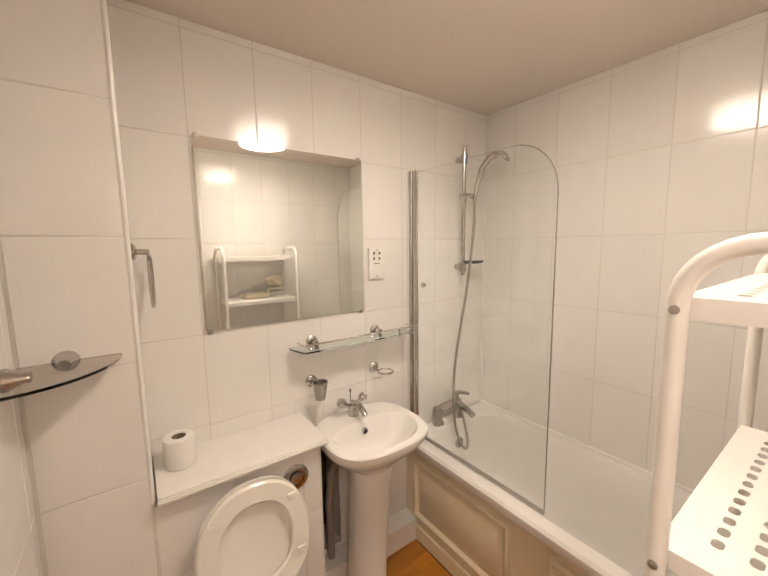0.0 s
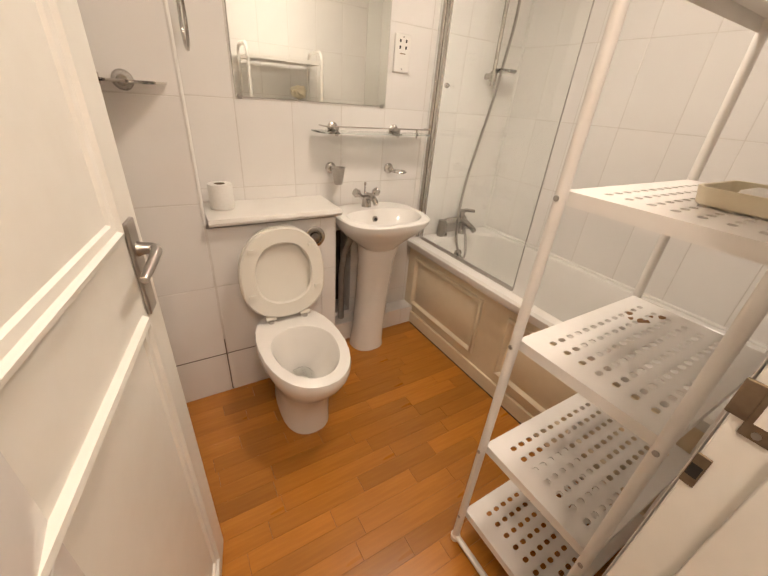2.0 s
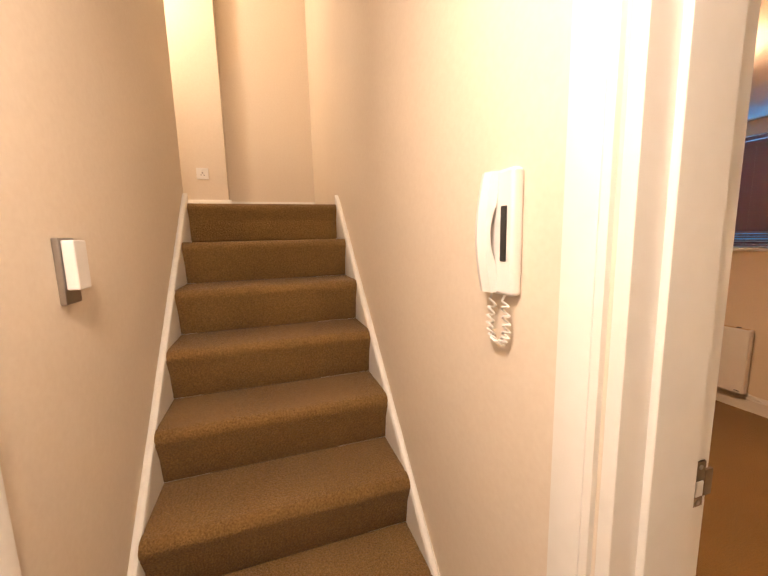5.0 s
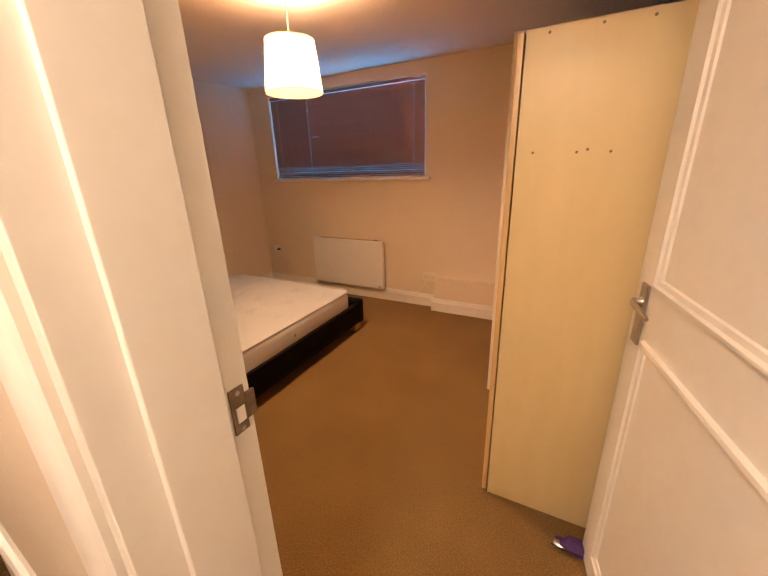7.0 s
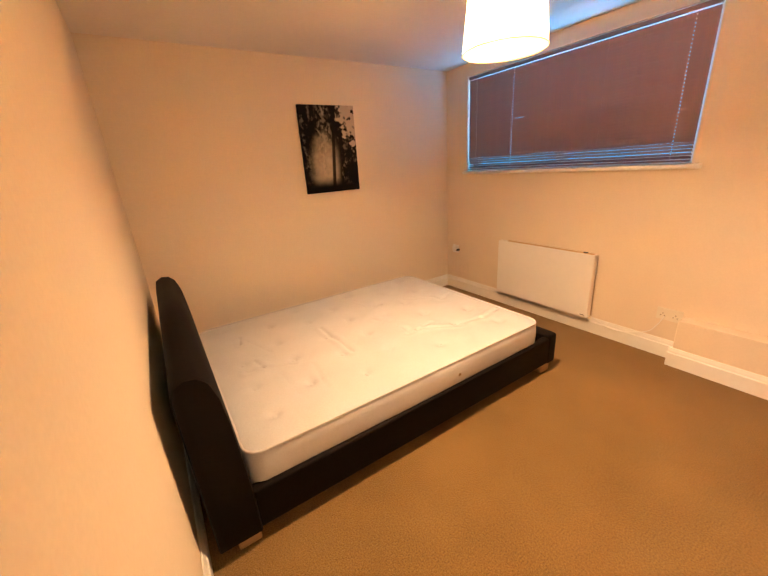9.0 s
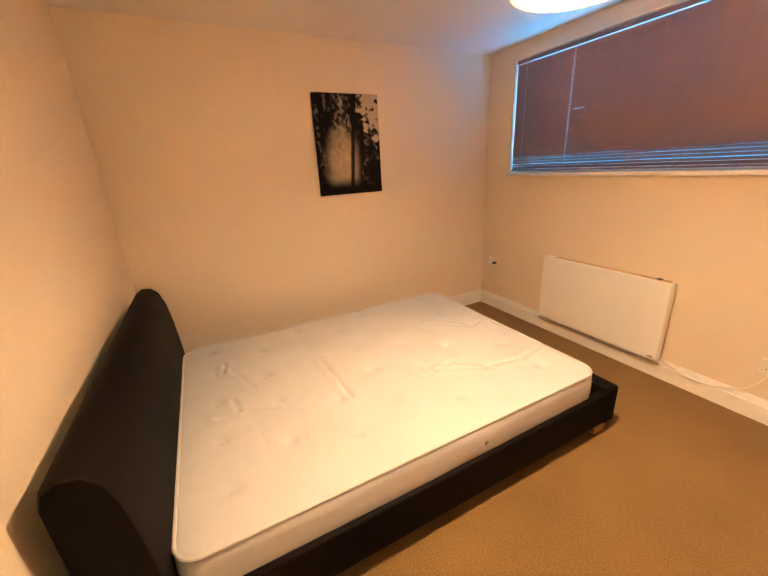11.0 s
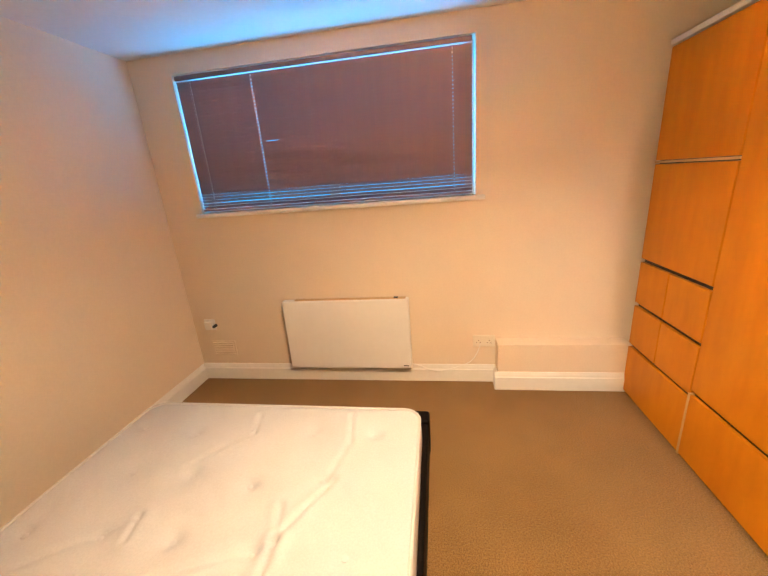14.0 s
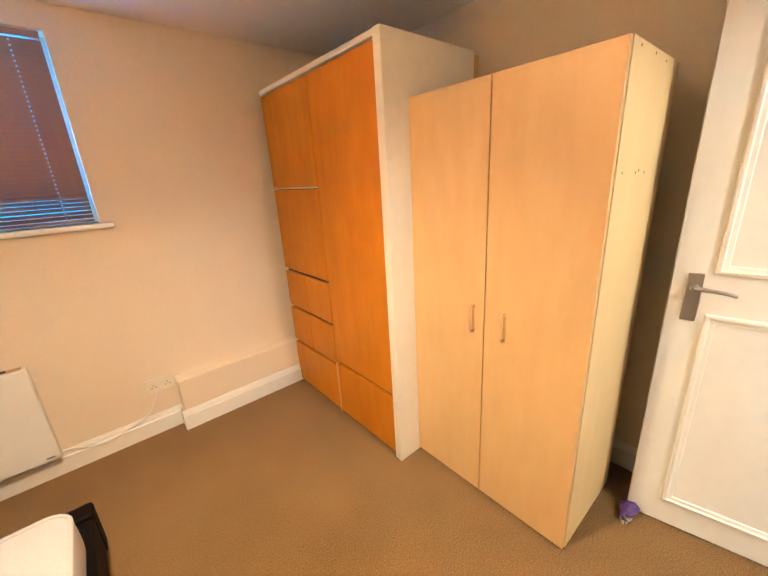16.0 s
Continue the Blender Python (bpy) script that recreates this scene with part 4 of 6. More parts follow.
for y0, y1, hy in ((PY0, ym, ym - 0.050), (ym, PY1, ym + 0.088)):
    d = part("door", B(PXF - 0.019, PXF, y0 + 0.0015, y1 - 0.0015, 0.012, PZ - 0.003, bevel=0.0015, seg=1), MAPLE, wm)
    bm = bmesh.new()
    z0, z1 = 0.818, 0.928
    tube(bm, [(PXF - 0.002, hy, z0), (PXF + 0.018, hy, z0 + 0.002), (PXF + 0.024, hy, z0 + 0.012), (PXF + 0.024, hy, z1 - 0.012), (PXF + 0.018, hy, z1 - 0.002), (PXF - 0.002, hy, z1)], 0.0052, 8)
    part("handle", bm, EDGEWOOD, d, "wooden bow handle")
for x, z in ((0.25, 1.730), (0.119, 1.731), (0.007, 1.727), (0.263, 1.415), (0.142, 1.412), (0.115, 1.418), (0.056, 1.410)):
    part("screw_hole", lathe(bmesh.new(), (x, PY1, z), [(0.0042, -0.001), (0.0042, 0.0006)], 8, "y"), CARD, wm)

# crumpled wrapper by the open door
wr = thing("sweet_wrapper", "crumpled purple and silver wrapper on the carpet", "wrapper", (0.0, -1.21, 0))
for mat_, cx, cy, r, nm, sd in ((PURPLE, -0.03, -1.212, 0.042, "purple_part", 2), (FOIL, 0.012, -1.205, 0.026, "foil_part", 5)):
    bm = bmesh.new()
    bmesh.ops.create_icosphere(bm, subdivisions=2, radius=r)
    for v in bm.verts:
        k = 1 + 0.55 * noise.noise(v.co * 45 + Vector((sd, 0, 0)))
        v.co = Vector((v.co.x * k * 1.3, v.co.y * k * 0.8, v.co.z * k * 0.55))
    lo = min(v.co.z for v in bm.verts)
    bmesh.ops.translate(bm, verts=bm.verts[:], vec=(cx, cy, 0.001 - lo))
    part(nm, bm, mat_, wr, smooth=False)

# ---- entry phone and hall fittings ----
ip = thing("entry_phone", "white wall-mounted entry phone with a coiled cord", "phone", (0.80, HALL_S, 1.33))
IZ0, IZ1 = 1.326, 1.556
part("base", B(0.741, 0.823, HALL_S, HALL_S + 0.026, IZ0, IZ1, bevel=0.008), WHITE, ip)
bm = bmesh.new()
loops = []
for k in range(13):
    t = k / 12
    z = IZ0 + 0.004 + (IZ1 - IZ0 - 0.006) * t
    bow = 0.028 + 0.014 * math.sin(math.pi * t)
    inner = 0.026 + (0.016 * math.sin(math.pi * max(0, min(1, (t - 0.22) / 0.56))))
    w = 0.021
    xc = 0.803
    loops.append([Vector((xc - w, HALL_S + inner, z)), Vector((xc - w * 0.8, HALL_S + bow + 0.008, z)), Vector((xc, HALL_S + bow + 0.014, z)), Vector((xc + w * 0.8, HALL_S + bow + 0.008, z)), Vector((xc + w, HALL_S + inner, z))])
loft(bm, loops)
part("handset", bm, WHITE, ip)
# Black strip drawn for the shaded gap between handset and base.
part("button_strip", B(0.756, 0.771, HALL_S + 0.025, HALL_S + 0.029, 1.39, 1.49, bevel=0.001, seg=1), DARK, ip)
bm = bmesh.new()
pts = []
for k in range(240):
    t = k / 239
    a = t * math.tau * 15
    u = math.sin(t * math.pi)
    cx = 0.803 - 0.035 * t + 0.016 * math.sin(t * math.tau)
    cz = IZ0 - 0.012 - 0.085 * u
    pts.append((cx + 0.0075 * math.cos(a), HALL_S + 0.018 + 0.0075 * math.sin(a) * 0.8, cz + 0.0035 * math.sin(a)))
tube(bm, [(0.803, HALL_S + 0.02, IZ0 + 0.004)] + pts + [(0.768, HALL_S + 0.016, IZ0 + 0.002)], 0.0021, 6)
part("coiled_cord", bm, WHITE, ip, "coiled white cord")
th = thing("door_chime_box", "small white control box on the stair wall", "control box", (1.14, HALL_N, 1.32))
# Grey plate reaches below the cover as its painted shadow.
part("back_plate", B(1.11, 1.175, HALL_N - 0.012, HALL_N, 1.315, 1.455, bevel=0.002, seg=1), SATIN, th, "grey plate drawn for the shadow under the cover")
part("cover", B(1.115, 1.17, HALL_N - 0.036, HALL_N - 0.0125, 1.345, 1.45, bevel=0.004), WHITE, th)
socket("landing_socket", (3.38, 0.685, 1.98), 0.086, 0.086, ("x", -1), "white single socket on the landing wall", rock=1)
socket("hall_socket", (0.765, HALL_S, 0.318), 0.146, 0.086, ("y", 1), "white double socket low on the hall wall")


def flush_lamp(name, at, r, label, opal=LAMPGLASS):
    x, y, z = at
    s = thing(name, label, "lamp", at, group="flush ceiling lamps")
    part("base", lathe(bmesh.new(), at, [(r * 0.9, 0.0), (r * 0.92, -0.018)], 28), WHITE, s)
    part("diffuser", lathe(bmesh.new(), at, [(r, -0.018), (r, -0.035), (r * 0.9, -0.062), (r * 0.6, -0.078), (0.02, -0.082)], 28), opal, s, "lit opal glass")
    return s


flush_lamp("ceiling_lamp", (1.14, 1.46, BATH_TOP), 0.15, "round opal flush lamp on the bathroom ceiling", BATHLAMP)
# The hall fitting is added out of view above the fill light.
flush_lamp("ceiling_lamp", (0.35, 0.43, HALL_TOP), 0.11, "round opal flush lamp added unseen on the hall ceiling")
flush_lamp("ceiling_lamp", (2.85, 1.25, WELL_TOP), 0.13, "round opal flush lamp above the stairs")

# ---- bathroom: bath ----
RIMX, RIMZ, PANX = 1.505, 0.565, 1.54
bath = thing("bath", "white acrylic bathtub with a cream moulded side panel", "bathtub", (1.84, 1.58, 0))
BY_S, BY_N = BATH_S + 0.012, BATH_N - 0.012


def rr(x0, x1, y0, y1, r, z, n=5):
    return [Vector((x, y, z)) for x, y in rounded(x0, x1, y0, y1, r, n)]


bm = bmesh.new()
loft(bm, [rr(RIMX + 0.006, BATH_E - 0.012, BY_S, BY_N, 0.012, RIMZ - 0.05), rr(RIMX, BATH_E - 0.012, BY_S, BY_N, 0.014, RIMZ - 0.04), rr(RIMX, BATH_E - 0.012, BY_S, BY_N, 0.014, RIMZ - 0.012),
          rr(RIMX + 0.010, BATH_E - 0.016, BY_S + 0.004, BY_N - 0.004, 0.02, RIMZ), rr(RIMX + 0.060, BATH_E - 0.055, BY_S + 0.07, BY_N - 0.085, 0.12, RIMZ + 0.001),
          rr(RIMX + 0.075, BATH_E - 0.068, BY_S + 0.085, BY_N - 0.10, 0.12, RIMZ - 0.015), rr(RIMX + 0.095, BATH_E - 0.085, BY_S + 0.14, BY_N - 0.125, 0.12, RIMZ - 0.20),
          rr(RIMX + 0.125, BATH_E - 0.115, BY_S + 0.22, BY_N - 0.155, 0.11, RIMZ - 0.34), rr(RIMX + 0.175, BATH_E - 0.165, BY_S + 0.30, BY_N - 0.22, 0.09, RIMZ - 0.39)], False, True)
part("tub", bm, ACRYLIC, bath)
side = part("side_panel", B(PANX, PANX + 0.014, BY_S, BY_N, 0.075, RIMZ - 0.045), BATHPANEL, bath, "cream moulded side panel")
part("plinth", B(PANX - 0.012, PANX + 0.012, BY_S, BY_N - 0.02, 0.002, 0.082, bevel=0.004), BATHPANEL, side)
# Solid dark strip drawn for the shade of the gap along the floor.
part("floor_gap", B(PANX - 0.014, PANX - 0.002, BY_S, BY_N - 0.11, -0.004, 0.006), DARKVOID, side)
for y0, y1 in ((1.735, 2.315), (0.95, 1.575)):
    bm = bmesh.new()
    prof = [(0, 0.0), (0.004, 0.014), (0.014, 0.019), (0.022, 0.014), (0.030, 0.004), (0.046, 0.003), (0.060, 0.010)]
    loops = [[Vector((PANX - q + 0.0005, y0 + p, 0.135 + p)), Vector((PANX - q + 0.0005, y1 - p, 0.135 + p)), Vector((PANX - q + 0.0005, y1 - p, RIMZ - 0.10 - p)), Vector((PANX - q + 0.0005, y0 + p, RIMZ - 0.10 - p))] for p, q in prof]
    loft(bm, loops, False, True)
    part("raised_panel", bm, BATHPANEL, side)
part("overflow", lathe(bmesh.new(), (1.84, BY_N - 0.108, RIMZ - 0.115), [(0.033, 0.0), (0.033, -0.006), (0.024, -0.010), (0.010, -0.011)], 18, "y"), CHROME, bath, "chrome overflow rose")
part("overflow_hole", lathe(bmesh.new(), (1.84, BY_N - 0.120, RIMZ - 0.115), [(0.012, 0.0), (0.011, -0.001)], 12, "y"), DARK, bath)

tap = thing("bath_mixer_tap", "chrome lever bath mixer tap on the bath rim", "tap", (1.84, 2.33, RIMZ))
for x in (1.75, 1.90):
    part("pillar", lathe(bmesh.new(), (x, 2.345, RIMZ), [(0.030, 0.0), (0.028, 0.012), (0.020, 0.022), (0.020, 0.075), (0.017, 0.085)], 16), CHROME, tap)
bm = bmesh.new()
tube(bm, [(1.735, 2.345, RIMZ + 0.085), (1.78, 2.345, RIMZ + 0.092), (1.915, 2.345, RIMZ + 0.092)], [0.018, 0.021, 0.021], 14)
part("bar", bm, CHROME, tap)
part("spout", tube(bmesh.new(), [(1.885, 2.345, RIMZ + 0.09), (1.885, 2.30, RIMZ + 0.085), (1.885, 2.245, RIMZ + 0.072), (1.885, 2.215, RIMZ + 0.055)], [0.02, 0.019, 0.017, 0.0165], 14), CHROME, tap)
part("lever", tube(bmesh.new(), [(1.885, 2.345, RIMZ + 0.10), (1.885, 2.345, RIMZ + 0.145), (1.89, 2.32, RIMZ + 0.158), (1.905, 2.265, RIMZ + 0.165)], [0.019, 0.018, 0.012, 0.009], 12), CHROME, tap)
part("wall_cover", lathe(bmesh.new(), (1.735, 2.345, RIMZ + 0.02), [(0.026, -0.02), (0.03, 0.03), (0.024, 0.08)], 14), SATIN, tap)

sh = thing("shower_set", "chrome shower riser rail with handset, soap dish and hose", "shower", (1.92, BATH_N, 1.4))
SX, SY = 1.925, BATH_N - 0.06
part("rail", tube(bmesh.new(), [(SX, SY, 1.40), (SX, SY, 2.10)], 0.0105, 14), CHROME, sh)
for z in (1.445, 2.035):
    bm = bmesh.new()
    tube(bm, [(SX, BATH_N - 0.006, z), (SX, SY, z)], 0.016, 12)
    lathe(bm, (SX, SY, z), [(0.019, -0.024), (0.019, 0.024)], 14)
    part("bracket", bm, CHROME, sh)
bm = bmesh.new()
lathe(bm, (SX, SY, 1.83), [(0.020, -0.02), (0.022, 0.02)], 14)
tube(bm, [(SX - 0.035, SY - 0.01, 1.83), (SX + 0.045, SY - 0.03, 1.835)], 0.014, 12)
part("slider", bm, CHROME, sh)
bm = bmesh.new()
tube(bm, [(SX + 0.035, SY - 0.045, 1.79), (SX + 0.04, SY - 0.055, 1.88), (SX + 0.05, SY - 0.075, 1.97), (SX + 0.075, SY - 0.11, 2.03), (SX + 0.10, SY - 0.14, 2.045)], [0.009, 0.013, 0.014, 0.017, 0.022], 12)
part("handset", bm, CHROME, sh)
bm = bmesh.new()
lathe(bm, (0, 0, 0), [(0.012, 0.03), (0.042, 0.018), (0.046, 0.004), (0.043, 0.0), (0.01, -0.001)], 22)
bmesh.ops.transform(bm, verts=bm.verts[:], matrix=Matrix.Translation((SX + 0.115, SY - 0.155, 2.025)) @ Euler((radians(35), radians(18), 0)).to_matrix().to_4x4())
part("spray_head", bm, CHROME, sh)
part("soap_dish", loft(bmesh.new(), [oval(SX + 0.055, SY - 0.03, 1.462, 0.05, 0.035, 0.03), oval(SX + 0.055, SY - 0.03, 1.468, 0.062, 0.045, 0.038), oval(SX + 0.055, SY - 0.03, 1.48, 0.064, 0.047, 0.04), oval(SX + 0.055, SY - 0.03, 1.478, 0.058, 0.041, 0.034), oval(SX + 0.055, SY - 0.03, 1.470, 0.045, 0.03, 0.026)]), SMOKED, sh)
hp = [(SX + 0.035, SY - 0.045, 1.79), (SX + 0.03, SY - 0.05, 1.68), (SX + 0.012, SY - 0.045, 1.5), (SX - 0.01, SY - 0.035, 1.3), (SX - 0.05, SY - 0.03, 1.1), (SX - 0.10, SY - 0.04, 0.9), (SX - 0.14, SY - 0.07, 0.72), (SX - 0.155, SY - 0.10, 0.585), (SX - 0.135, SY - 0.125, 0.49), (SX - 0.085, SY - 0.12, 0.445), (SX - 0.045, SY - 0.09, 0.48), (SX - 0.03, SY - 0.035, 0.60), (SX - 0.035, SY + 0.0, 0.64)]
fine = []
for i in range(len(hp) - 1):
    for k in range(6):
        p0, p1, p2, p3 = (Vector(hp[max(0, min(len(hp) - 1, i + d))]) for d in (-1, 0, 1, 2))
        t = k / 6
        fine.append(0.5 * ((2 * p1) + (p2 - p0) * t + (2 * p0 - 5 * p1 + 4 * p2 - p3) * t * t + (3 * p1 - p0 - 3 * p2 + p3) * t ** 3))
part("hose", tube(bmesh.new(), fine, 0.0075, 8), SATIN, sh, "ribbed metal hose")

# bath screen: a glass leaf on a double chrome post, with a rounded upper corner
sc = thing("bath_screen", "clear glass bath screen with a rounded corner and chrome post", "shower screen", (1.55, 2.0, RIMZ))
SXN = 1.575
for y, r in ((BATH_N - 0.022, 0.013), (BATH_N - 0.058, 0.011)):
    part("post", tube(bmesh.new(), [(SXN + (0.0 if y > 2.36 else 0.004), y, RIMZ + 0.004), (SXN + (0.0 if y > 2.36 else 0.004), y, 1.935)], r, 12), CHROME, sc, "chrome post")
part("wall_profile", B(SXN - 0.018, SXN + 0.012, BATH_N - 0.014, BATH_N - 0.008, RIMZ + 0.003, 1.93), PVC, sc)
gy0, gy1, gz0, gz1, R_ = 1.625, BATH_N - 0.07, RIMZ + 0.018, 1.925, 0.18
out = [(gy1, gz0), (gy1, gz1)]
for k in range(9):
    a = radians(90 + 90 * k / 8)
    out.append((gy0 + R_ + R_ * math.cos(a), gz1 - R_ + R_ * math.sin(a)))
out += [(gy0, gz0)]
gl = part("glass_leaf", prism(bmesh.new(), out, "x", SXN - 0.003, SXN + 0.003), GLASS, sc)
gl.visible_shadow = False
part("edge_trim", tube(bmesh.new(), [(SXN, y, z) for y, z in out[2:]], 0.0022, 6), SATIN, sc)
part("bottom_seal", B(SXN - 0.006, SXN + 0.006, gy0, gy1, RIMZ + 0.002, RIMZ + 0.02, bevel=0.002, seg=1), SATIN, sc)
part("knob", lathe(bmesh.new(), (SXN - 0.004, 2.27, 1.375), [(0.006, 0.0), (0.011, -0.012), (0.011, -0.02), (0.007, -0.024)], 12, "x"), CHROME, sc)

# ---- toilet ----
TX = 0.662
wc = thing("toilet", "white back-to-wall toilet with its seat and lid raised", "toilet", (TX, 1.85, 0))
bm = bmesh.new()
Z = 0.405
loft(bm, [oval(TX, 1.90, 0.001, 0.102, 0.155, 0.27, p=2.4), oval(TX, 1.90, 0.05, 0.101, 0.152, 0.27, p=2.4), oval(TX, 1.90, 0.16, 0.105, 0.155, 0.27, p=2.4), oval(TX, 1.89, 0.24, 0.125, 0.20, 0.27, p=2.3), oval(TX, 1.88, 0.31, 0.152, 0.255, 0.275, p=2.25),
          oval(TX, 1.88, 0.36, 0.168, 0.285, 0.275, p=2.2), oval(TX, 1.88, 0.39, 0.171, 0.29, 0.275, p=2.2), oval(TX, 1.88, Z, 0.167, 0.286, 0.272, p=2.2),
          oval(TX, 1.845, Z + 0.001, 0.128, 0.205, 0.135), oval(TX, 1.845, Z - 0.012, 0.120, 0.197, 0.128), oval(TX, 1.85, Z - 0.07, 0.105, 0.17, 0.115), oval(TX, 1.865, Z - 0.15, 0.075, 0.11, 0.085), oval(TX, 1.885, Z - 0.20, 0.045, 0.06, 0.055), oval(TX, 1.90, Z - 0.235, 0.03, 0.04, 0.04)])
part("bowl", bm, PORCELAIN, wc)
part("water", loft(bmesh.new(), [oval(TX, 1.878, Z - 0.193, 0.05, 0.068, 0.06), oval(TX, 1.878, Z - 0.191, 0.05, 0.068, 0.06)]), GLASS, wc, "still water in the bowl")


def raised(loops, y0, z0, lean):
    """Turns a shape drawn flat (x, forward, thickness) up on its hinge."""
    out = []
    for lp in loops:
        q = []
        for x, f, t in lp:
            a = radians(lean)
            q.append(Vector((x, y0 + f * math.sin(a) - t * math.cos(a), z0 + f * math.cos(a) + t * math.sin(a))))
        out.append(q)
    return out


def seat_outline(scale_w, f0, f1, n=36):
    scale_w, f0, f1 = scale_w * 0.945, f0 * 0.90, f1 * 0.90
    pts = []
    for k in range(n):
        t = k * math.tau / n
        c, s = math.cos(t), math.sin(t)
        w = scale_w * math.copysign(abs(c) ** (2 / 2.35), c) * (1 - 0.17 * max(0.0, -s) ** 1.4)
        mid = f0 + (f1 - f0) * 0.46
        f = mid + ((f1 - mid) if s > 0 else (mid - f0)) * math.copysign(abs(s) ** (2 / (2.1 if s > 0 else 3.2)), s)
        pts.append((TX + w, f))
    return pts


o, i_ = seat_outline(0.188, 0.0, 0.435), seat_outline(0.120, 0.078, 0.362)
o1, i1 = seat_outline(0.181, 0.006, 0.428), seat_outline(0.127, 0.071, 0.369)
HY, HZ = 2.055, Z + 0.022
rings_ = raised([[(x, f, 0.0) for x, f in o1], [(x, f, 0.006) for x, f in o], [(x, f, 0.012) for x, f in o], [(x, f, 0.018) for x, f in o1], [(x, f, 0.018) for x, f in i1], [(x, f, 0.010) for x, f in i_], [(x, f, 0.0) for x, f in i1], [(x, f, 0.0) for x, f in o1]], HY, HZ, 7)
part("seat", loft(bmesh.new(), rings_, False, False), SEAT, wc, "raised ivory plastic seat ring")
lid = raised([[(x, f, -0.024) for x, f in seat_outline(0.178, 0.004, 0.428)], [(x, f, -0.018) for x, f in seat_outline(0.190, 0.0, 0.437)], [(x, f, -0.006) for x, f in seat_outline(0.190, 0.0, 0.437)], [(x, f, -0.006) for x, f in seat_outline(0.180, 0.008, 0.427)], [(x, f, -0.012) for x, f in seat_outline(0.165, 0.02, 0.41)]], HY, HZ, 7)
part("lid", loft(bmesh.new(), lid), SEAT, wc, "raised ivory plastic lid")
for x, f in ((TX - 0.139, 0.12), (TX + 0.139, 0.12), (TX - 0.122, 0.31), (TX + 0.122, 0.31)):
    lp = raised([[(x + a, f + c, t) for a, c in ((-0.014, -0.007), (0.014, -0.007), (0.014, 0.007), (-0.014, 0.007))] for t in (0.017, 0.025)], HY, HZ, 7)
    part("seat_buffer", loft(bmesh.new(), lp), SEAT, wc)
for dx in (-0.075, 0.075):
    part("hinge", tube(bmesh.new(), [(TX + dx - 0.022, HY - 0.004, HZ), (TX + dx + 0.022, HY - 0.004, HZ)], 0.011, 12), SEAT, wc)
    part("hinge_foot", lathe(bmesh.new(), (TX + dx, HY - 0.004, Z - 0.002), [(0.014, 0.0), (0.012, 0.02)], 12), CHROME, wc)

# boxed-in cistern and its shelf
structure("cistern_boxing", B(0.402, 0.93 + BED_, CHASE_Y - BED_, BATH_N, 0.0, 0.815), GROUT, "boxed-in cistern behind the toilet, bed of grout", "boxing")
structure("pipe_chase", B(BATH_W, 0.40 + BED_ - 0.002, CHASE_Y - BED_ + 0.0005, BATH_N, 0.0, BATH_TOP), GROUT, "floor to ceiling pipe chase, bed of grout", "boxing")
structure("low_boxing", B(0.945, PANX, 2.305 - BED_, BATH_N, 0.0, 0.112), GROUT, "low pipe boxing under the basin, bed of grout", "boxing")
# Back of the opening is coloured near black for the shadow under the basin.
structure("recess_back", B(0.94, 1.14, 2.535, 2.56, 0.1, 0.7), DARKVOID, "back of the pipe opening under the basin, shadow put into its dark colour", "boxing")
board = thing("cistern_shelf", "white laminate shelf board over the boxed-in cistern", "shelf", (0.68, 2.27, 0.825))
part("board", B(0.413, 0.952, 2.132, BATH_N - 0.009, 0.828, 0.856, bevel=0.003), SHELFTOP, board)
part("front_edging", B(0.412, 0.953, 2.127, 2.1325, 0.833, 0.851, bevel=0.002, seg=1), SHELFTOP, board)
part("front_edging", B(0.412, 0.953, 2.1245, 2.1275, 0.839, 0.845, bevel=0.001, seg=1), SHELFTOP, board)
fb = thing("flush_button", "round chrome flush button on the boxing", "flush button", (0.832, CHASE_Y, 0.73))
part("plate", lathe(bmesh.new(), (0.832, CHASE_Y - 0.008, 0.732), [(0.048, 0.0), (0.048, -0.006), (0.040, -0.011), (0.030, -0.011), (0.029, -0.006), (0.024, -0.006), (0.022, -0.013), (0.004, -0.015)], 26, "y"), CHROME, fb)
roll = thing("toilet_roll", "standing white toilet roll on the cistern shelf", "toilet roll", (0.49, 2.28, 0.857))
part("paper", lathe(bmesh.new(), (0.488, 2.285, 0.857), [(0.022, 0.0), (0.045, 0.001), (0.047, 0.006), (0.0465, 0.09), (0.045, 0.097), (0.022, 0.098), (0.021, 0.03)], 28, cap0=False, cap1=False), PAPER, roll)
part("core", lathe(bmesh.new(), (0.488, 2.285, 0.857), [(0.0215, 0.0), (0.0215, 0.0965), (0.0195, 0.0965), (0.0195, 0.001), (0.001, 0.001)], 20), CARD, roll)
waste = thing("waste_pipe", "grey plastic waste and supply pipes under the basin", "pipe", (1.03, 2.42, 0.13))
part("waste", tube(bmesh.new(), [(1.06, 2.36, 0.113), (1.06, 2.365, 0.4), (1.07, 2.35, 0.55), (1.10, 2.33, 0.64)], 0.018, 12), PIPE, waste)
part("supply", tube(bmesh.new(), [(0.985, 2.43, 0.113), (0.985, 2.43, 0.66)], 0.011, 10), PIPE, waste)
part("valve", lathe(bmesh.new(), (0.985, 2.43, 0.5), [(0.016, -0.03), (0.02, 0.0), (0.016, 0.03)], 10), DARK, waste)

# ---- basin ----
CX = 1.188
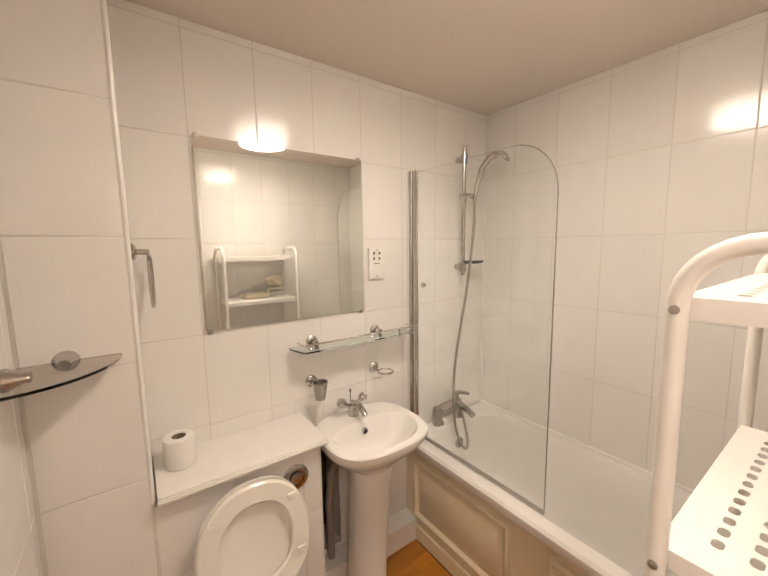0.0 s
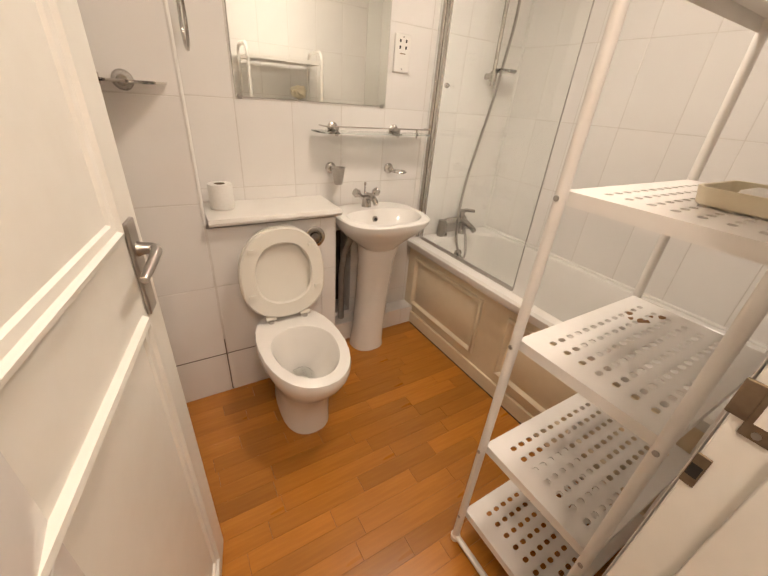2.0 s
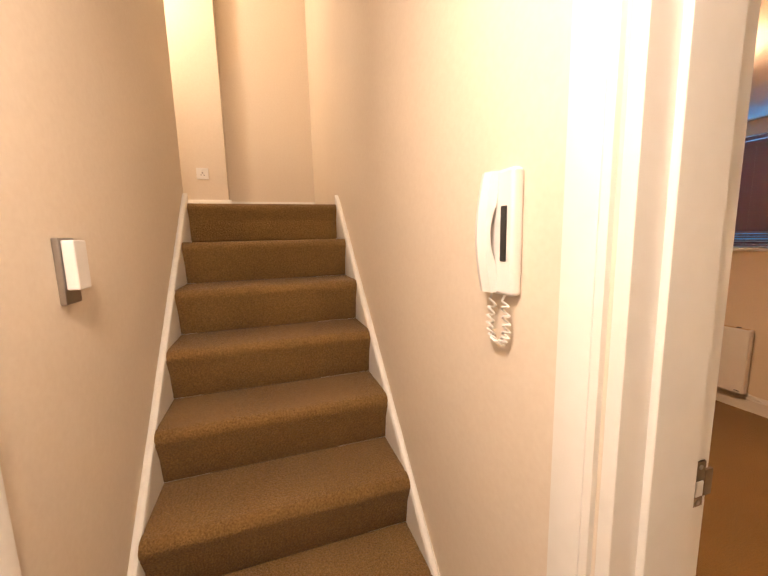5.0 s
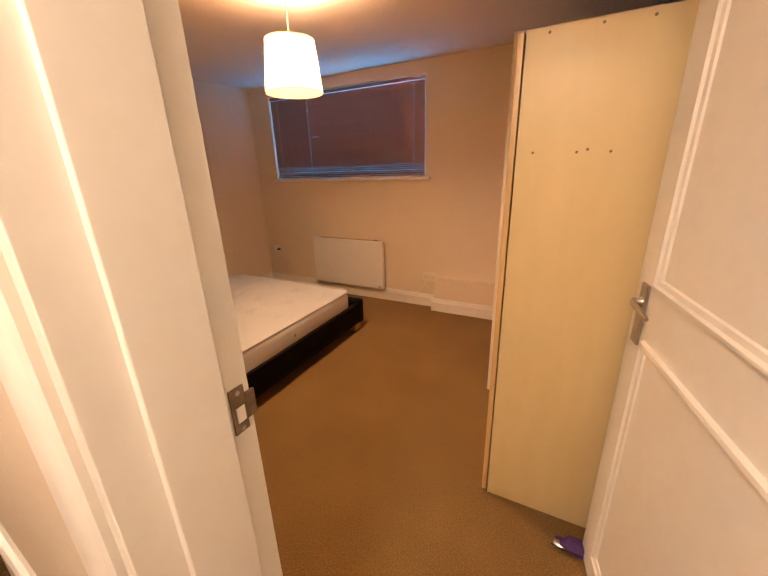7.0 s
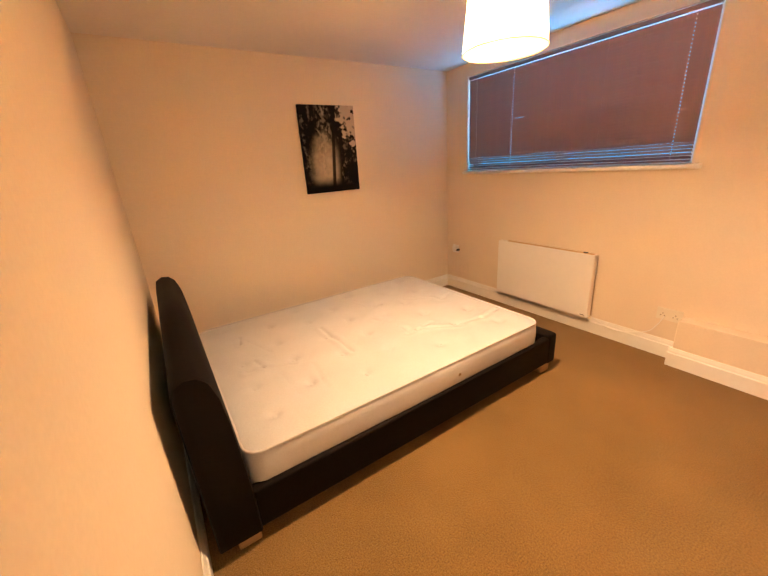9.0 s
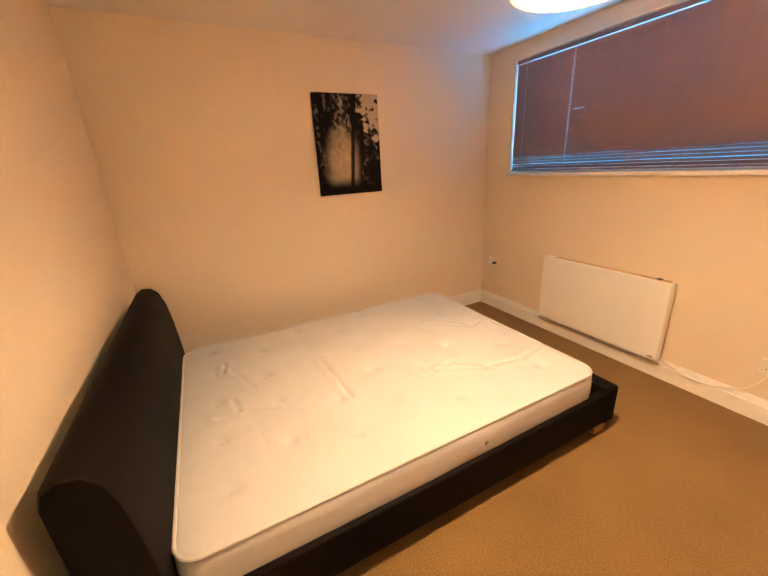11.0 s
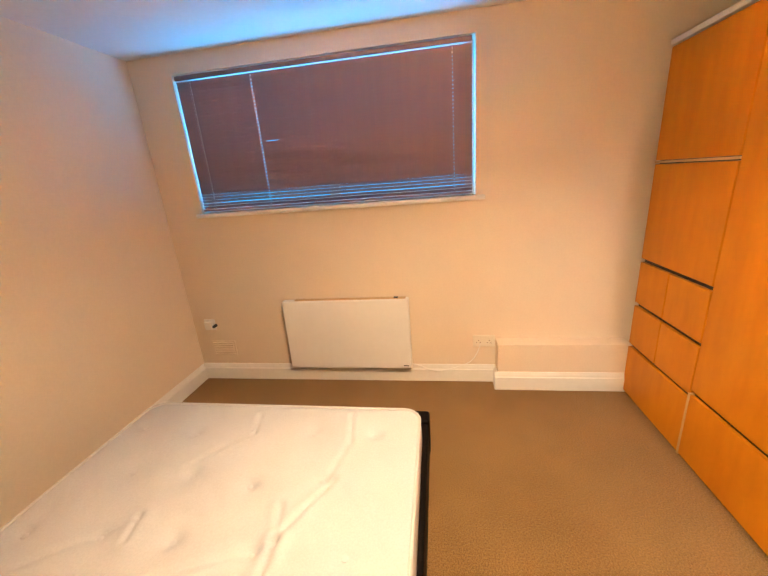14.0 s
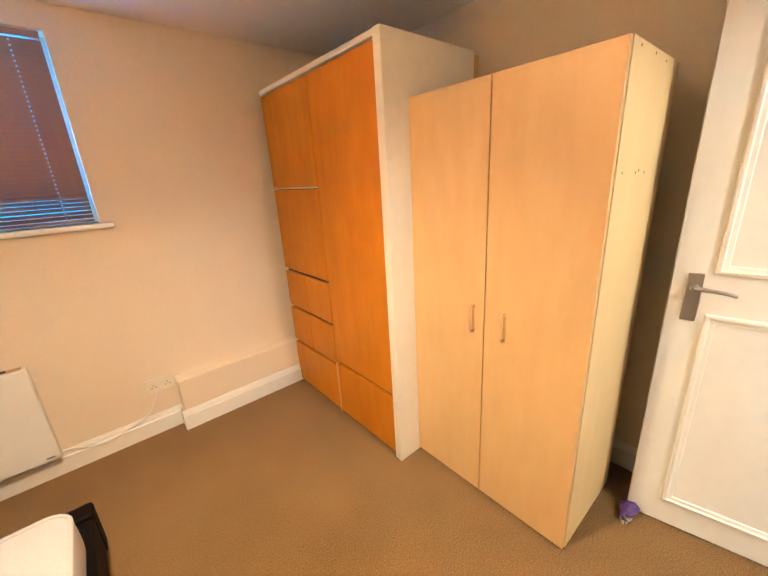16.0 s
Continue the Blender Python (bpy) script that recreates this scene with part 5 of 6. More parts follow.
basin = thing("pedestal_basin", "white pedestal wash basin", "basin", (CX, 2.2, 0))
bz = 0.80
bm = bmesh.new()


def bas(z, a, f, bk, p=2.2, cy=2.20, n=40):
    return oval(CX, cy, z, a, f, bk, n, p)


loft(bm, [bas(0.63, 0.09, 0.09, 0.12), bas(0.66, 0.13, 0.11, 0.16), bas(0.70, 0.177, 0.15, 0.188, 2.3), bas(0.745, 0.216, 0.195, 0.19, 2.6), bas(0.775, 0.228, 0.212, 0.19, 2.9), bas(bz - 0.006, 0.228, 0.213, 0.19, 3.0), bas(bz, 0.221, 0.207, 0.188, 3.0),
          oval(CX, 2.165, bz + 0.001, 0.191, 0.155, 0.10, 40, 2.2), oval(CX, 2.165, bz - 0.012, 0.183, 0.148, 0.092, 40, 2.2), oval(CX, 2.165, bz - 0.06, 0.156, 0.122, 0.078, 40), oval(CX, 2.17, bz - 0.105, 0.12, 0.085, 0.06, 40), oval(CX, 2.175, bz - 0.13, 0.06, 0.045, 0.035, 40), oval(CX, 2.175, bz - 0.137, 0.022, 0.022, 0.022, 40)])
part("bowl", bm, PORCELAIN, basin)
bm = bmesh.new()
loft(bm, [oval(1.165, 2.235, 0.001, 0.098, 0.10, 0.06, 28, 2.4), oval(1.165, 2.235, 0.04, 0.094, 0.096, 0.06, 28, 2.4), oval(1.172, 2.235, 0.12, 0.089, 0.092, 0.06, 28, 2.4), oval(1.185, 2.235, 0.35, 0.090, 0.093, 0.06, 28, 2.3), oval(1.195, 2.23, 0.55, 0.095, 0.098, 0.07, 28, 2.2), oval(1.20, 2.22, 0.66, 0.115, 0.11, 0.10, 28, 2.2)])
part("pedestal", bm, PORCELAIN, basin, "tapering porcelain pedestal")
part("waste_ring", lathe(bmesh.new(), (CX, 2.175, bz - 0.137), [(0.031, 0.004), (0.026, 0.007), (0.02, 0.003)], 18), CHROME, basin)
part("plug", lathe(bmesh.new(), (CX, 2.175, bz - 0.138), [(0.02, 0.003), (0.02, 0.005), (0.004, 0.006)], 16), DARK, basin)
part("overflow", lathe(bmesh.new(), (CX, 2.245, bz - 0.045), [(0.015, 0.006), (0.015, -0.004), (0.009, -0.006)], 14, "y"), CHROME, basin)
part("overflow_hole", lathe(bmesh.new(), (CX, 2.238, bz - 0.045), [(0.0095, 0.0), (0.009, -0.0015)], 12, "y"), DARK, basin)
bt = thing("basin_mixer_tap", "small chrome monobloc basin tap with crosshead handles", "tap", (CX - 0.01, 2.325, bz))
bm = bmesh.new()
tube(bm, [(CX - 0.01, 2.325, bz), (CX - 0.01, 2.325, bz + 0.03), (CX - 0.01, 2.318, bz + 0.055), (CX - 0.01, 2.28, bz + 0.062), (CX - 0.01, 2.24, bz + 0.05), (CX - 0.01, 2.225, bz + 0.035)], [0.026, 0.022, 0.021, 0.017, 0.014, 0.013], 14)
part("body", bm, CHROME, bt)
for s in (-1, 1):
    bm = bmesh.new()
    x0 = CX - 0.01
    tube(bm, [(x0 + s * 0.012, 2.33, bz + 0.04), (x0 + s * 0.045, 2.33, bz + 0.062)], 0.011, 10)
    tube(bm, [(x0 + s * 0.043, 2.33, bz + 0.06), (x0 + s * 0.052, 2.33, bz + 0.067), (x0 + s * 0.068, 2.33, bz + 0.078)], [0.016, 0.022, 0.019], 10)
    part("handle", bm, CHROME, bt)
part("plug_lift", lathe(bmesh.new(), (CX - 0.01, 2.35, bz + 0.05), [(0.003, 0.0), (0.003, 0.05), (0.007, 0.058), (0.005, 0.068)], 10), CHROME, bt)

# ---- wall fittings above the basin ----
gs = thing("glass_wall_shelf", "clear glass shelf with a chrome rail on two chrome brackets", "shelf", (1.17, BATH_N, 1.16))
FZ = 1.163
sg = part("glass_board", prism(bmesh.new(), [(0.905, BATH_N - 0.03), (0.93, BATH_N - 0.125), (0.95, BATH_N - 0.132), (1.50, BATH_N - 0.132), (1.515, BATH_N - 0.03)], "z", FZ - 0.016, FZ - 0.009), SHELFGLASS, gs)
sg.visible_shadow = True
for x in (1.015, 1.345):
    bm = bmesh.new()
    lathe(bm, (x, BATH_N - 0.008, FZ), [(0.025, 0.0), (0.025, -0.007), (0.018, -0.012), (0.010, -0.014), (0.009, -0.06)], 18, "y")
    tube(bm, [(x, BATH_N - 0.06, FZ - 0.03), (x, BATH_N - 0.06, FZ + 0.012)], 0.008, 10)
    part("bracket", bm, CHROME, gs)
part("rail", tube(bmesh.new(), [(0.935, BATH_N - 0.05, FZ + 0.012), (0.94, BATH_N - 0.115, FZ + 0.012), (1.505, BATH_N - 0.115, FZ + 0.012), (1.51, BATH_N - 0.05, FZ + 0.012)], 0.003, 8), CHROME, gs)
part("rail_post", tube(bmesh.new(), [(1.42, BATH_N - 0.115, FZ - 0.028), (1.42, BATH_N - 0.115, FZ + 0.012)], 0.005, 8), CHROME, gs)


def rosette(parent, x, y, z, axis="y", s=-1, arm=0.045):
    bm = bmesh.new()
    lathe(bm, (x, y, z), [(0.026, 0.0), (0.026, s * 0.007), (0.020, s * 0.013), (0.010, s * 0.016), (0.008, s * arm)], 20, axis)
    return part("rosette", bm, CHROME, parent)


tb = thing("tumbler_holder", "chrome wall holder with a small tumbler", "tumbler holder", (1.005, BATH_N, 0.975))
rosette(tb, 1.005, BATH_N - 0.008, 0.985)
part("tumbler", lathe(bmesh.new(), (1.018, BATH_N - 0.075, 0.92), [(0.020, 0.0), (0.031, 0.07), (0.033, 0.072), (0.033, 0.078), (0.029, 0.078), (0.019, 0.004), (0.004, 0.003)], 20), SATIN, tb)
sr = thing("soap_ring", "empty chrome ring holder on the wall", "ring holder", (1.335, BATH_N, 0.975))
rosette(sr, 1.335, BATH_N - 0.008, 0.975)
bm = bmesh.new()
tube(bm, [(1.352 + 0.036 * math.cos(k * math.tau / 28), BATH_N - 0.088 + 0.036 * math.sin(k * math.tau / 28), 0.972) for k in range(29)], 0.0048, 8, False)
part("ring", bm, CHROME, sr)
tr_ = thing("towel_ring", "chrome towel ring on the side of the pipe chase", "towel ring", (0.40, 2.27, 1.55))
bm = bmesh.new()
lathe(bm, (0.409, 2.285, 1.56), [(0.026, 0.0), (0.026, 0.006), (0.018, 0.012), (0.009, 0.014), (0.008, 0.045)], 18, "x")
part("rosette", bm, CHROME, tr_)
bm = bmesh.new()
tube(bm, [(0.452, 2.285 + 0.08 * math.sin(k * math.tau / 30), 1.475 + 0.082 * math.cos(k * math.tau / 30)) for k in range(31)], 0.0055, 8, False)
part("ring", bm, CHROME, tr_)
cs = thing("corner_glass_shelf", "quarter-round grey glass corner shelf on chrome brackets", "shelf", (BATH_W, CHASE_Y, 1.29))
out = [(BATH_W + 0.012, CHASE_Y - 0.012)]
for k in range(13):
    a = radians(-90 + 90 * k / 12)
    out.append((BATH_W + 0.012 + 0.20 * math.cos(a), CHASE_Y - 0.012 + 0.22 * math.sin(a)))
part("glass", prism(bmesh.new(), out, "z", 1.285, 1.292), SMOKED, cs)
bm = bmesh.new()
lathe(bm, (0.255, CHASE_Y - 0.008, 1.29), [(0.028, 0.0), (0.028, -0.008), (0.016, -0.03), (0.014, -0.045)], 18, "y")
part("bracket", bm, CHROME, cs)
bm = bmesh.new()
lathe(bm, (BATH_W + 0.008, 2.06, 1.29), [(0.028, 0.0), (0.028, 0.008), (0.016, 0.03), (0.014, 0.045)], 18, "x")
part("bracket", bm, CHROME, cs)
mir = thing("wall_mirror", "frameless rectangular wall mirror with worn corners", "mirror", (0.95, BATH_N, 1.26))
part("mirror_glass", B(0.605, 1.288, BATH_N - 0.014, BATH_N - 0.008, 1.264, 1.955, bevel=0.0015, seg=1), MIRROR, mir)
for x, z in ((0.62, 1.264), (1.27, 1.264), (0.62, 1.955), (1.27, 1.955)):
    part("clip", B(x - 0.008, x + 0.008, BATH_N - 0.017, BATH_N - 0.008, z - 0.008, z + 0.008, bevel=0.001, seg=1), SATIN, mir)
shv = thing("shaver_socket", "white shaver socket plate on the tiles", "socket", (1.36, BATH_N, 1.49))
part("plate", B(1.317, 1.402, BATH_N - 0.02, BATH_N - 0.008, 1.412, 1.562, bevel=0.004), WHITE, shv)
for dx in (-0.016, 0.016):
    for dz in (0.02, 0.045):
        part("pin_hole", B(1.36 + dx - 0.004, 1.36 + dx + 0.004, BATH_N - 0.0215, BATH_N - 0.019, 1.49 + dz - 0.006, 1.49 + dz + 0.006), DARK, shv)
part("marking", B(1.345, 1.375, BATH_N - 0.021, BATH_N - 0.0195, 1.484, 1.488), CARD, shv)
for z in (1.425, 1.55):
    part("screw", lathe(bmesh.new(), (1.36, BATH_N - 0.0195, z), [(0.004, 0.0), (0.004, -0.002)], 8, "y"), SATIN, shv)

# ---- white storage rack ----
rack = thing("storage_rack", "white enamelled steel rack with perforated shelves", "rack", (1.2, 0.97, 0))
KX0, KX1, KY0, KY1, KT = 0.928, 1.465, 0.822, 1.128, 1.565
pr = 0.0115
for x in (KX0, KX1):
    bm = bmesh.new()
    pts = [(x, KY1, 0.02), (x, KY1, KT - 0.07)]
    for k in range(1, 8):
        a = radians(90 * k / 8)
        pts.append((x, KY1 - 0.07 + 0.07 * math.cos(a), KT - 0.07 + 0.07 * math.sin(a)))
    pts += [(x, KY1 - 0.07, KT), (x, KY0 + 0.07, KT)]
    for k in range(1, 8):
        a = radians(90 + 90 * k / 8)
        pts.append((x, KY0 + 0.07 + 0.07 * math.cos(a), KT - 0.07 + 0.07 * math.sin(a)))
    pts += [(x, KY0, KT - 0.07), (x, KY0, 0.02)]
    tube(bm, pts, pr, 12)
    part("end_frame", bm, RACK, rack, "bent tube end frame")
    part("joint_sleeve", tube(bmesh.new(), [(x, 0.935, KT), (x, 1.005, KT)], 0.0145, 12), WHITE, rack)
    part("foot_rail", tube(bmesh.new(), [(x, KY0, 0.022), (x, KY1, 0.022)], 0.010, 10), RACK, rack)
    for y in (KY0, KY1):
        part("foot_cap", lathe(bmesh.new(), (x, y, 0.001), [(0.014, 0.0), (0.016, 0.022)], 12), WHITE, rack)
SHELF_Z = [1.502, 1.172, 0.832, 0.468, 0.152]


def perforated(z, seed):
    """A folded steel shelf with rows of round-ended holes."""
    bm = bmesh.new()
    x0, x1, y0, y1 = KX0 + pr + 0.002, KX1 - pr - 0.002, KY0 - 0.004, KY1 + 0.004
    nx, ny = 13, 7
    mx_, my_ = 0.045, 0.03
    cw, ch = (x1 - x0 - 2 * mx_) / nx, (y1 - y0 - 2 * my_) / ny
    cache = {}

    def v(x, y):
        k = (round(x, 5), round(y, 5))
        if k not in cache:
            cache[k] = bm.verts.new((x, y, z))
        return cache[k]
    xs = [x0 + mx_ + cw * i for i in range(nx + 1)]
    ys = [y0 + my_ + ch * j for j in range(ny + 1)]
    for i in range(nx):
        for j in range(ny):
            a, b2, c, d = v(xs[i], ys[j]), v(xs[i + 1], ys[j]), v(xs[i + 1], ys[j + 1]), v(xs[i], ys[j + 1])
            cx, cy = (xs[i] + xs[i + 1]) / 2, (ys[j] + ys[j + 1]) / 2
            hx, hy = 0.0098, 0.0066
            hole = [bm.verts.new((cx + hx * p, cy + hy * q, z)) for p, q in ((-0.55, -1), (0.55, -1), (1, -0.5), (1, 0.5), (0.55, 1), (-0.55, 1), (-1, 0.5), (-1, -0.5))]
            low = [bm.verts.new((h.co.x, h.co.y, z - 0.003)) for h in hole]
            bm.faces.new((a, b2, hole[1], hole[0]))
            bm.faces.new((b2, hole[2], hole[1]))
            bm.faces.new((b2, c, hole[3], hole[2]))
            bm.faces.new((c, hole[4], hole[3]))
            bm.faces.new((c, d, hole[5], hole[4]))
            bm.faces.new((d, hole[6], hole[5]))
            bm.faces.new((d, a, hole[7], hole[6]))
            bm.faces.new((a, hole[0], hole[7]))
            for k in range(8):
                bm.faces.new((hole[k], hole[(k + 1) % 8], low[(k + 1) % 8], low[k]))
    for i in range(nx):
        bm.faces.new((v(xs[i], y0), v(xs[i + 1], y0), v(xs[i + 1], ys[0]), v(xs[i], ys[0])))
        bm.faces.new((v(xs[i], ys[-1]), v(xs[i + 1], ys[-1]), v(xs[i + 1], y1), v(xs[i], y1)))
    for j in range(ny):
        bm.faces.new((v(x0, ys[j]), v(xs[0], ys[j]), v(xs[0], ys[j + 1]), v(x0, ys[j + 1])))
        bm.faces.new((v(xs[-1], ys[j]), v(x1, ys[j]), v(x1, ys[j + 1]), v(xs[-1], ys[j + 1])))
    for xa, xb in ((x0, xs[0]), (xs[-1], x1)):
        for ya, yb in ((y0, ys[0]), (ys[-1], y1)):
            bm.faces.new((v(xa, ya), v(xb, ya), v(xb, yb), v(xa, yb)))
    edge = [e for e in bm.edges if e.is_boundary and all(abs(w.co.x - x0) < 1e-5 or abs(w.co.x - x1) < 1e-5 or abs(w.co.y - y0) < 1e-5 or abs(w.co.y - y1) < 1e-5 for w in e.verts)]
    r = bmesh.ops.extrude_edge_only(bm, edges=edge)
    low = [g_ for g_ in r["geom"] if isinstance(g_, bmesh.types.BMVert)]
    bmesh.ops.translate(bm, verts=low, vec=(0, 0, -0.026))
    return bm


for z in SHELF_Z:
    p = part("shelf", perforated(z, 1), RACK, rack, "perforated white steel shelf")
    for x, s in ((KX0, -1), (KX1, 1)):
        for y in (KY0, KY1):
            part("bolt", lathe(bmesh.new(), (x + s * pr, y, z - 0.013), [(0.0055, 0.0), (0.0055, s * 0.0025), (0.003, s * 0.0032)], 10, "x"), SATIN, p)
rs = thing("rust_mark", "brown rust stains on the rack shelf", "stain", (1.35, 1.0, SHELF_Z[2]))
rng = random.Random(3)
for k in range(6):
    bm = bmesh.new()
    cx, cy, r = 1.30 + rng.uniform(0, 0.11), 1.03 + rng.uniform(-0.05, 0.05), rng.uniform(0.006, 0.016)
    loft(bm, [[Vector((cx + r * f * (1 + 0.3 * math.sin(3 * a + k)) * math.cos(a), cy + r * f * 0.7 * math.sin(a), SHELF_Z[2] + h)) for a in [q * math.tau / 12 for q in range(12)]] for f, h in ((1.0, 0.0003), (0.9, 0.0012))])
    part("stain", bm, RUST, rs)
tray = thing("soap_tray", "cream plastic soap tray on the rack shelf", "tray", (1.2, 0.93, SHELF_Z[1]))
TZ = SHELF_Z[1] + 0.001
bm = bmesh.new()
loft(bm, [rr(1.10, 1.275, 0.87, 0.985, 0.02, TZ), rr(1.093, 1.282, 0.863, 0.992, 0.022, TZ + 0.004), rr(1.088, 1.287, 0.858, 0.997, 0.024, TZ + 0.032), rr(1.094, 1.281, 0.864, 0.991, 0.022, TZ + 0.032), rr(1.10, 1.275, 0.87, 0.985, 0.02, TZ + 0.008)])
part("tray", bm, SOAP, tray)
part("soap_bar", B(1.13, 1.21, 0.895, 0.95, TZ + 0.009, TZ + 0.034, bevel=0.008), PAPER, tray)
cl = thing("dried_cloth", "stiff yellowed cloth crumpled on the slotted caddy", "cloth", (1.365, 0.885, TZ + 0.062))
bm = bmesh.new()
bmesh.ops.create_icosphere(bm, subdivisions=3, radius=0.06)
for v_ in bm.verts:
    k = 1 + 0.5 * noise.noise(v_.co * 26)
    v_.co = Vector((v_.co.x * k * 1.1, v_.co.y * k * 0.8, v_.co.z * k * 0.75))
lo = min(v_.co.z for v_ in bm.verts)
bmesh.ops.translate(bm, verts=bm.verts[:], vec=(1.365, 0.885, TZ + 0.062 - lo))
part("cloth", bm, SOAP, cl)

cad = thing("slotted_caddy", "small white plastic caddy with a slotted side", "caddy", (1.36, 0.90, TZ))
part("body", B(1.295, 1.43, 0.850, 0.925, TZ + 0.0005, TZ + 0.062, bevel=0.006), WHITE, cad)
for k in range(11):
    part("slot", B(1.304 + k * 0.011, 1.309 + k * 0.011, 0.9235, 0.9262, TZ + 0.030, TZ + 0.052), DARKVOID, cad)

# ---- pieces: wall tiles and floor strips ----
TW, TH, GAP = 0.2320, 0.3455, 0.003
MESHES = {}


def tile_mesh(w, h, axis, sign):
    """A thin glazed tile with softened edges whose back lies on its origin."""
    key = (round(w, 4), round(h, 4), axis, sign)
    if key not in MESHES:
        bm = bmesh.new()
        e, t = 0.0022, 0.0075

        def at(a, z, d):
            return Vector((a, sign * d, z)) if axis == "y" else Vector((sign * d, a, z))
        loft(bm, [[at(a, z, d) for a, z in ((k, k), (w - k, k), (w - k, h - k), (k, h - k))] for k, d in ((0.0, 0.0), (0.0, t - e), (e * 0.3, t - e * 0.3), (e, t))], False, True)
        CRISP.add(id(bm))
        MESHES[key] = mesh_of("tile", bm, TILE)
    return MESHES[key]


def tile_wall(parent, axis, sign, face, a0, a1, z0, z1, first_a, holes=()):
    """Tiles on a face, columns counted from first_a, rows from the course line at 1.60 m."""
    cols = [first_a + TW * k for k in range(-14, 15)]
    rows = [1.602 + TH * k for k in range(-6, 4)]
    for ca in cols:
        for rz in rows:
            p, q, r, s = max(ca + GAP / 2, a0), min(ca + TW - GAP / 2, a1), max(rz + GAP / 2, z0), min(rz + TH - GAP / 2, z1)
            if q - p < 0.012 or s - r < 0.012:
                continue
            bits = [(p, q, r, s)]
            for h0, h1, g0, g1 in holes:
                nxt = []
                for p_, q_, r_, s_ in bits:
                    if h1 <= p_ or h0 >= q_ or g1 <= r_ or g0 >= s_:
                        nxt.append((p_, q_, r_, s_))
                        continue
                    for u in ((p_, min(q_, h0), r_, s_), (max(p_, h1), q_, r_, s_), (max(p_, h0), min(q_, h1), r_, min(s_, g0)), (max(p_, h0), min(q_, h1), max(r_, g1), s_)):
                        if u[1] - u[0] > 0.008 and u[3] - u[2] > 0.008:
                            nxt.append(u)
                bits = nxt
            for p_, q_, r_, s_ in bits:
                ob = new("tile", tile_mesh(q_ - p_, s_ - r_, axis, sign))
                ob.parent = parent
                ob.matrix_basis = pose(p_, face, r_) if axis == "y" else pose(face, p_, r_)


obs = bpy.data.objects
tile_wall(obs["wall_bath_north"], "y", -1, BATH_N, 0.402, BATH_E, 0.0, BATH_TOP, 0.597, [(0.40, 0.93, 0, 0.83), (0.95, 1.13, 0.14, 0.66)])
tile_wall(obs["pipe_chase"], "y", -1, CHASE_Y, BATH_W + 0.002, 0.398, 0.0, BATH_TOP, 0.168)
tile_wall(obs["pipe_chase"], "x", 1, 0.40, CHASE_Y + 0.002, BATH_N, 0.86, BATH_TOP, CHASE_Y)
tile_wall(obs["cistern_boxing"], "y", -1, CHASE_Y, 0.406, 0.93, 0.0, 0.815, 0.398)
tile_wall(obs["cistern_boxing"], "x", 1, 0.93, CHASE_Y, BATH_N, 0.0, 0.815, CHASE_Y)
tile_wall(obs["low_boxing"], "y", -1, 2.305, 0.95, PANX, 0.0, 0.112, 0.99)
box_top = part("ledge", B(0.95, PANX, 2.297, BATH_N - 0.008, 0.112, 0.12, bevel=0.002, seg=1), TILE, obs["low_boxing"])
tile_wall(obs["wall_bath_east"], "x", -1, BATH_E, BATH_S, BATH_N - 0.009, RIMZ - 0.03, BATH_TOP, 0.80)
tile_wall(obs["wall_bath_west"], "x", 1, BATH_W, BATH_S, CHASE_Y - 0.009, 0.0, BATH_TOP, 0.72)
southtiles = tagged(thing("wall_bath_south", "white tiled lining of the wall beside the door", "wall", (0, BATH_S, 0), kind="structure"))
sw = part("grout_bed", B(D1B + 0.05, BATH_E - 0.001, BATH_S + 0.0005, BATH_S + 0.010, 0.0, BATH_TOP), GROUT, southtiles)
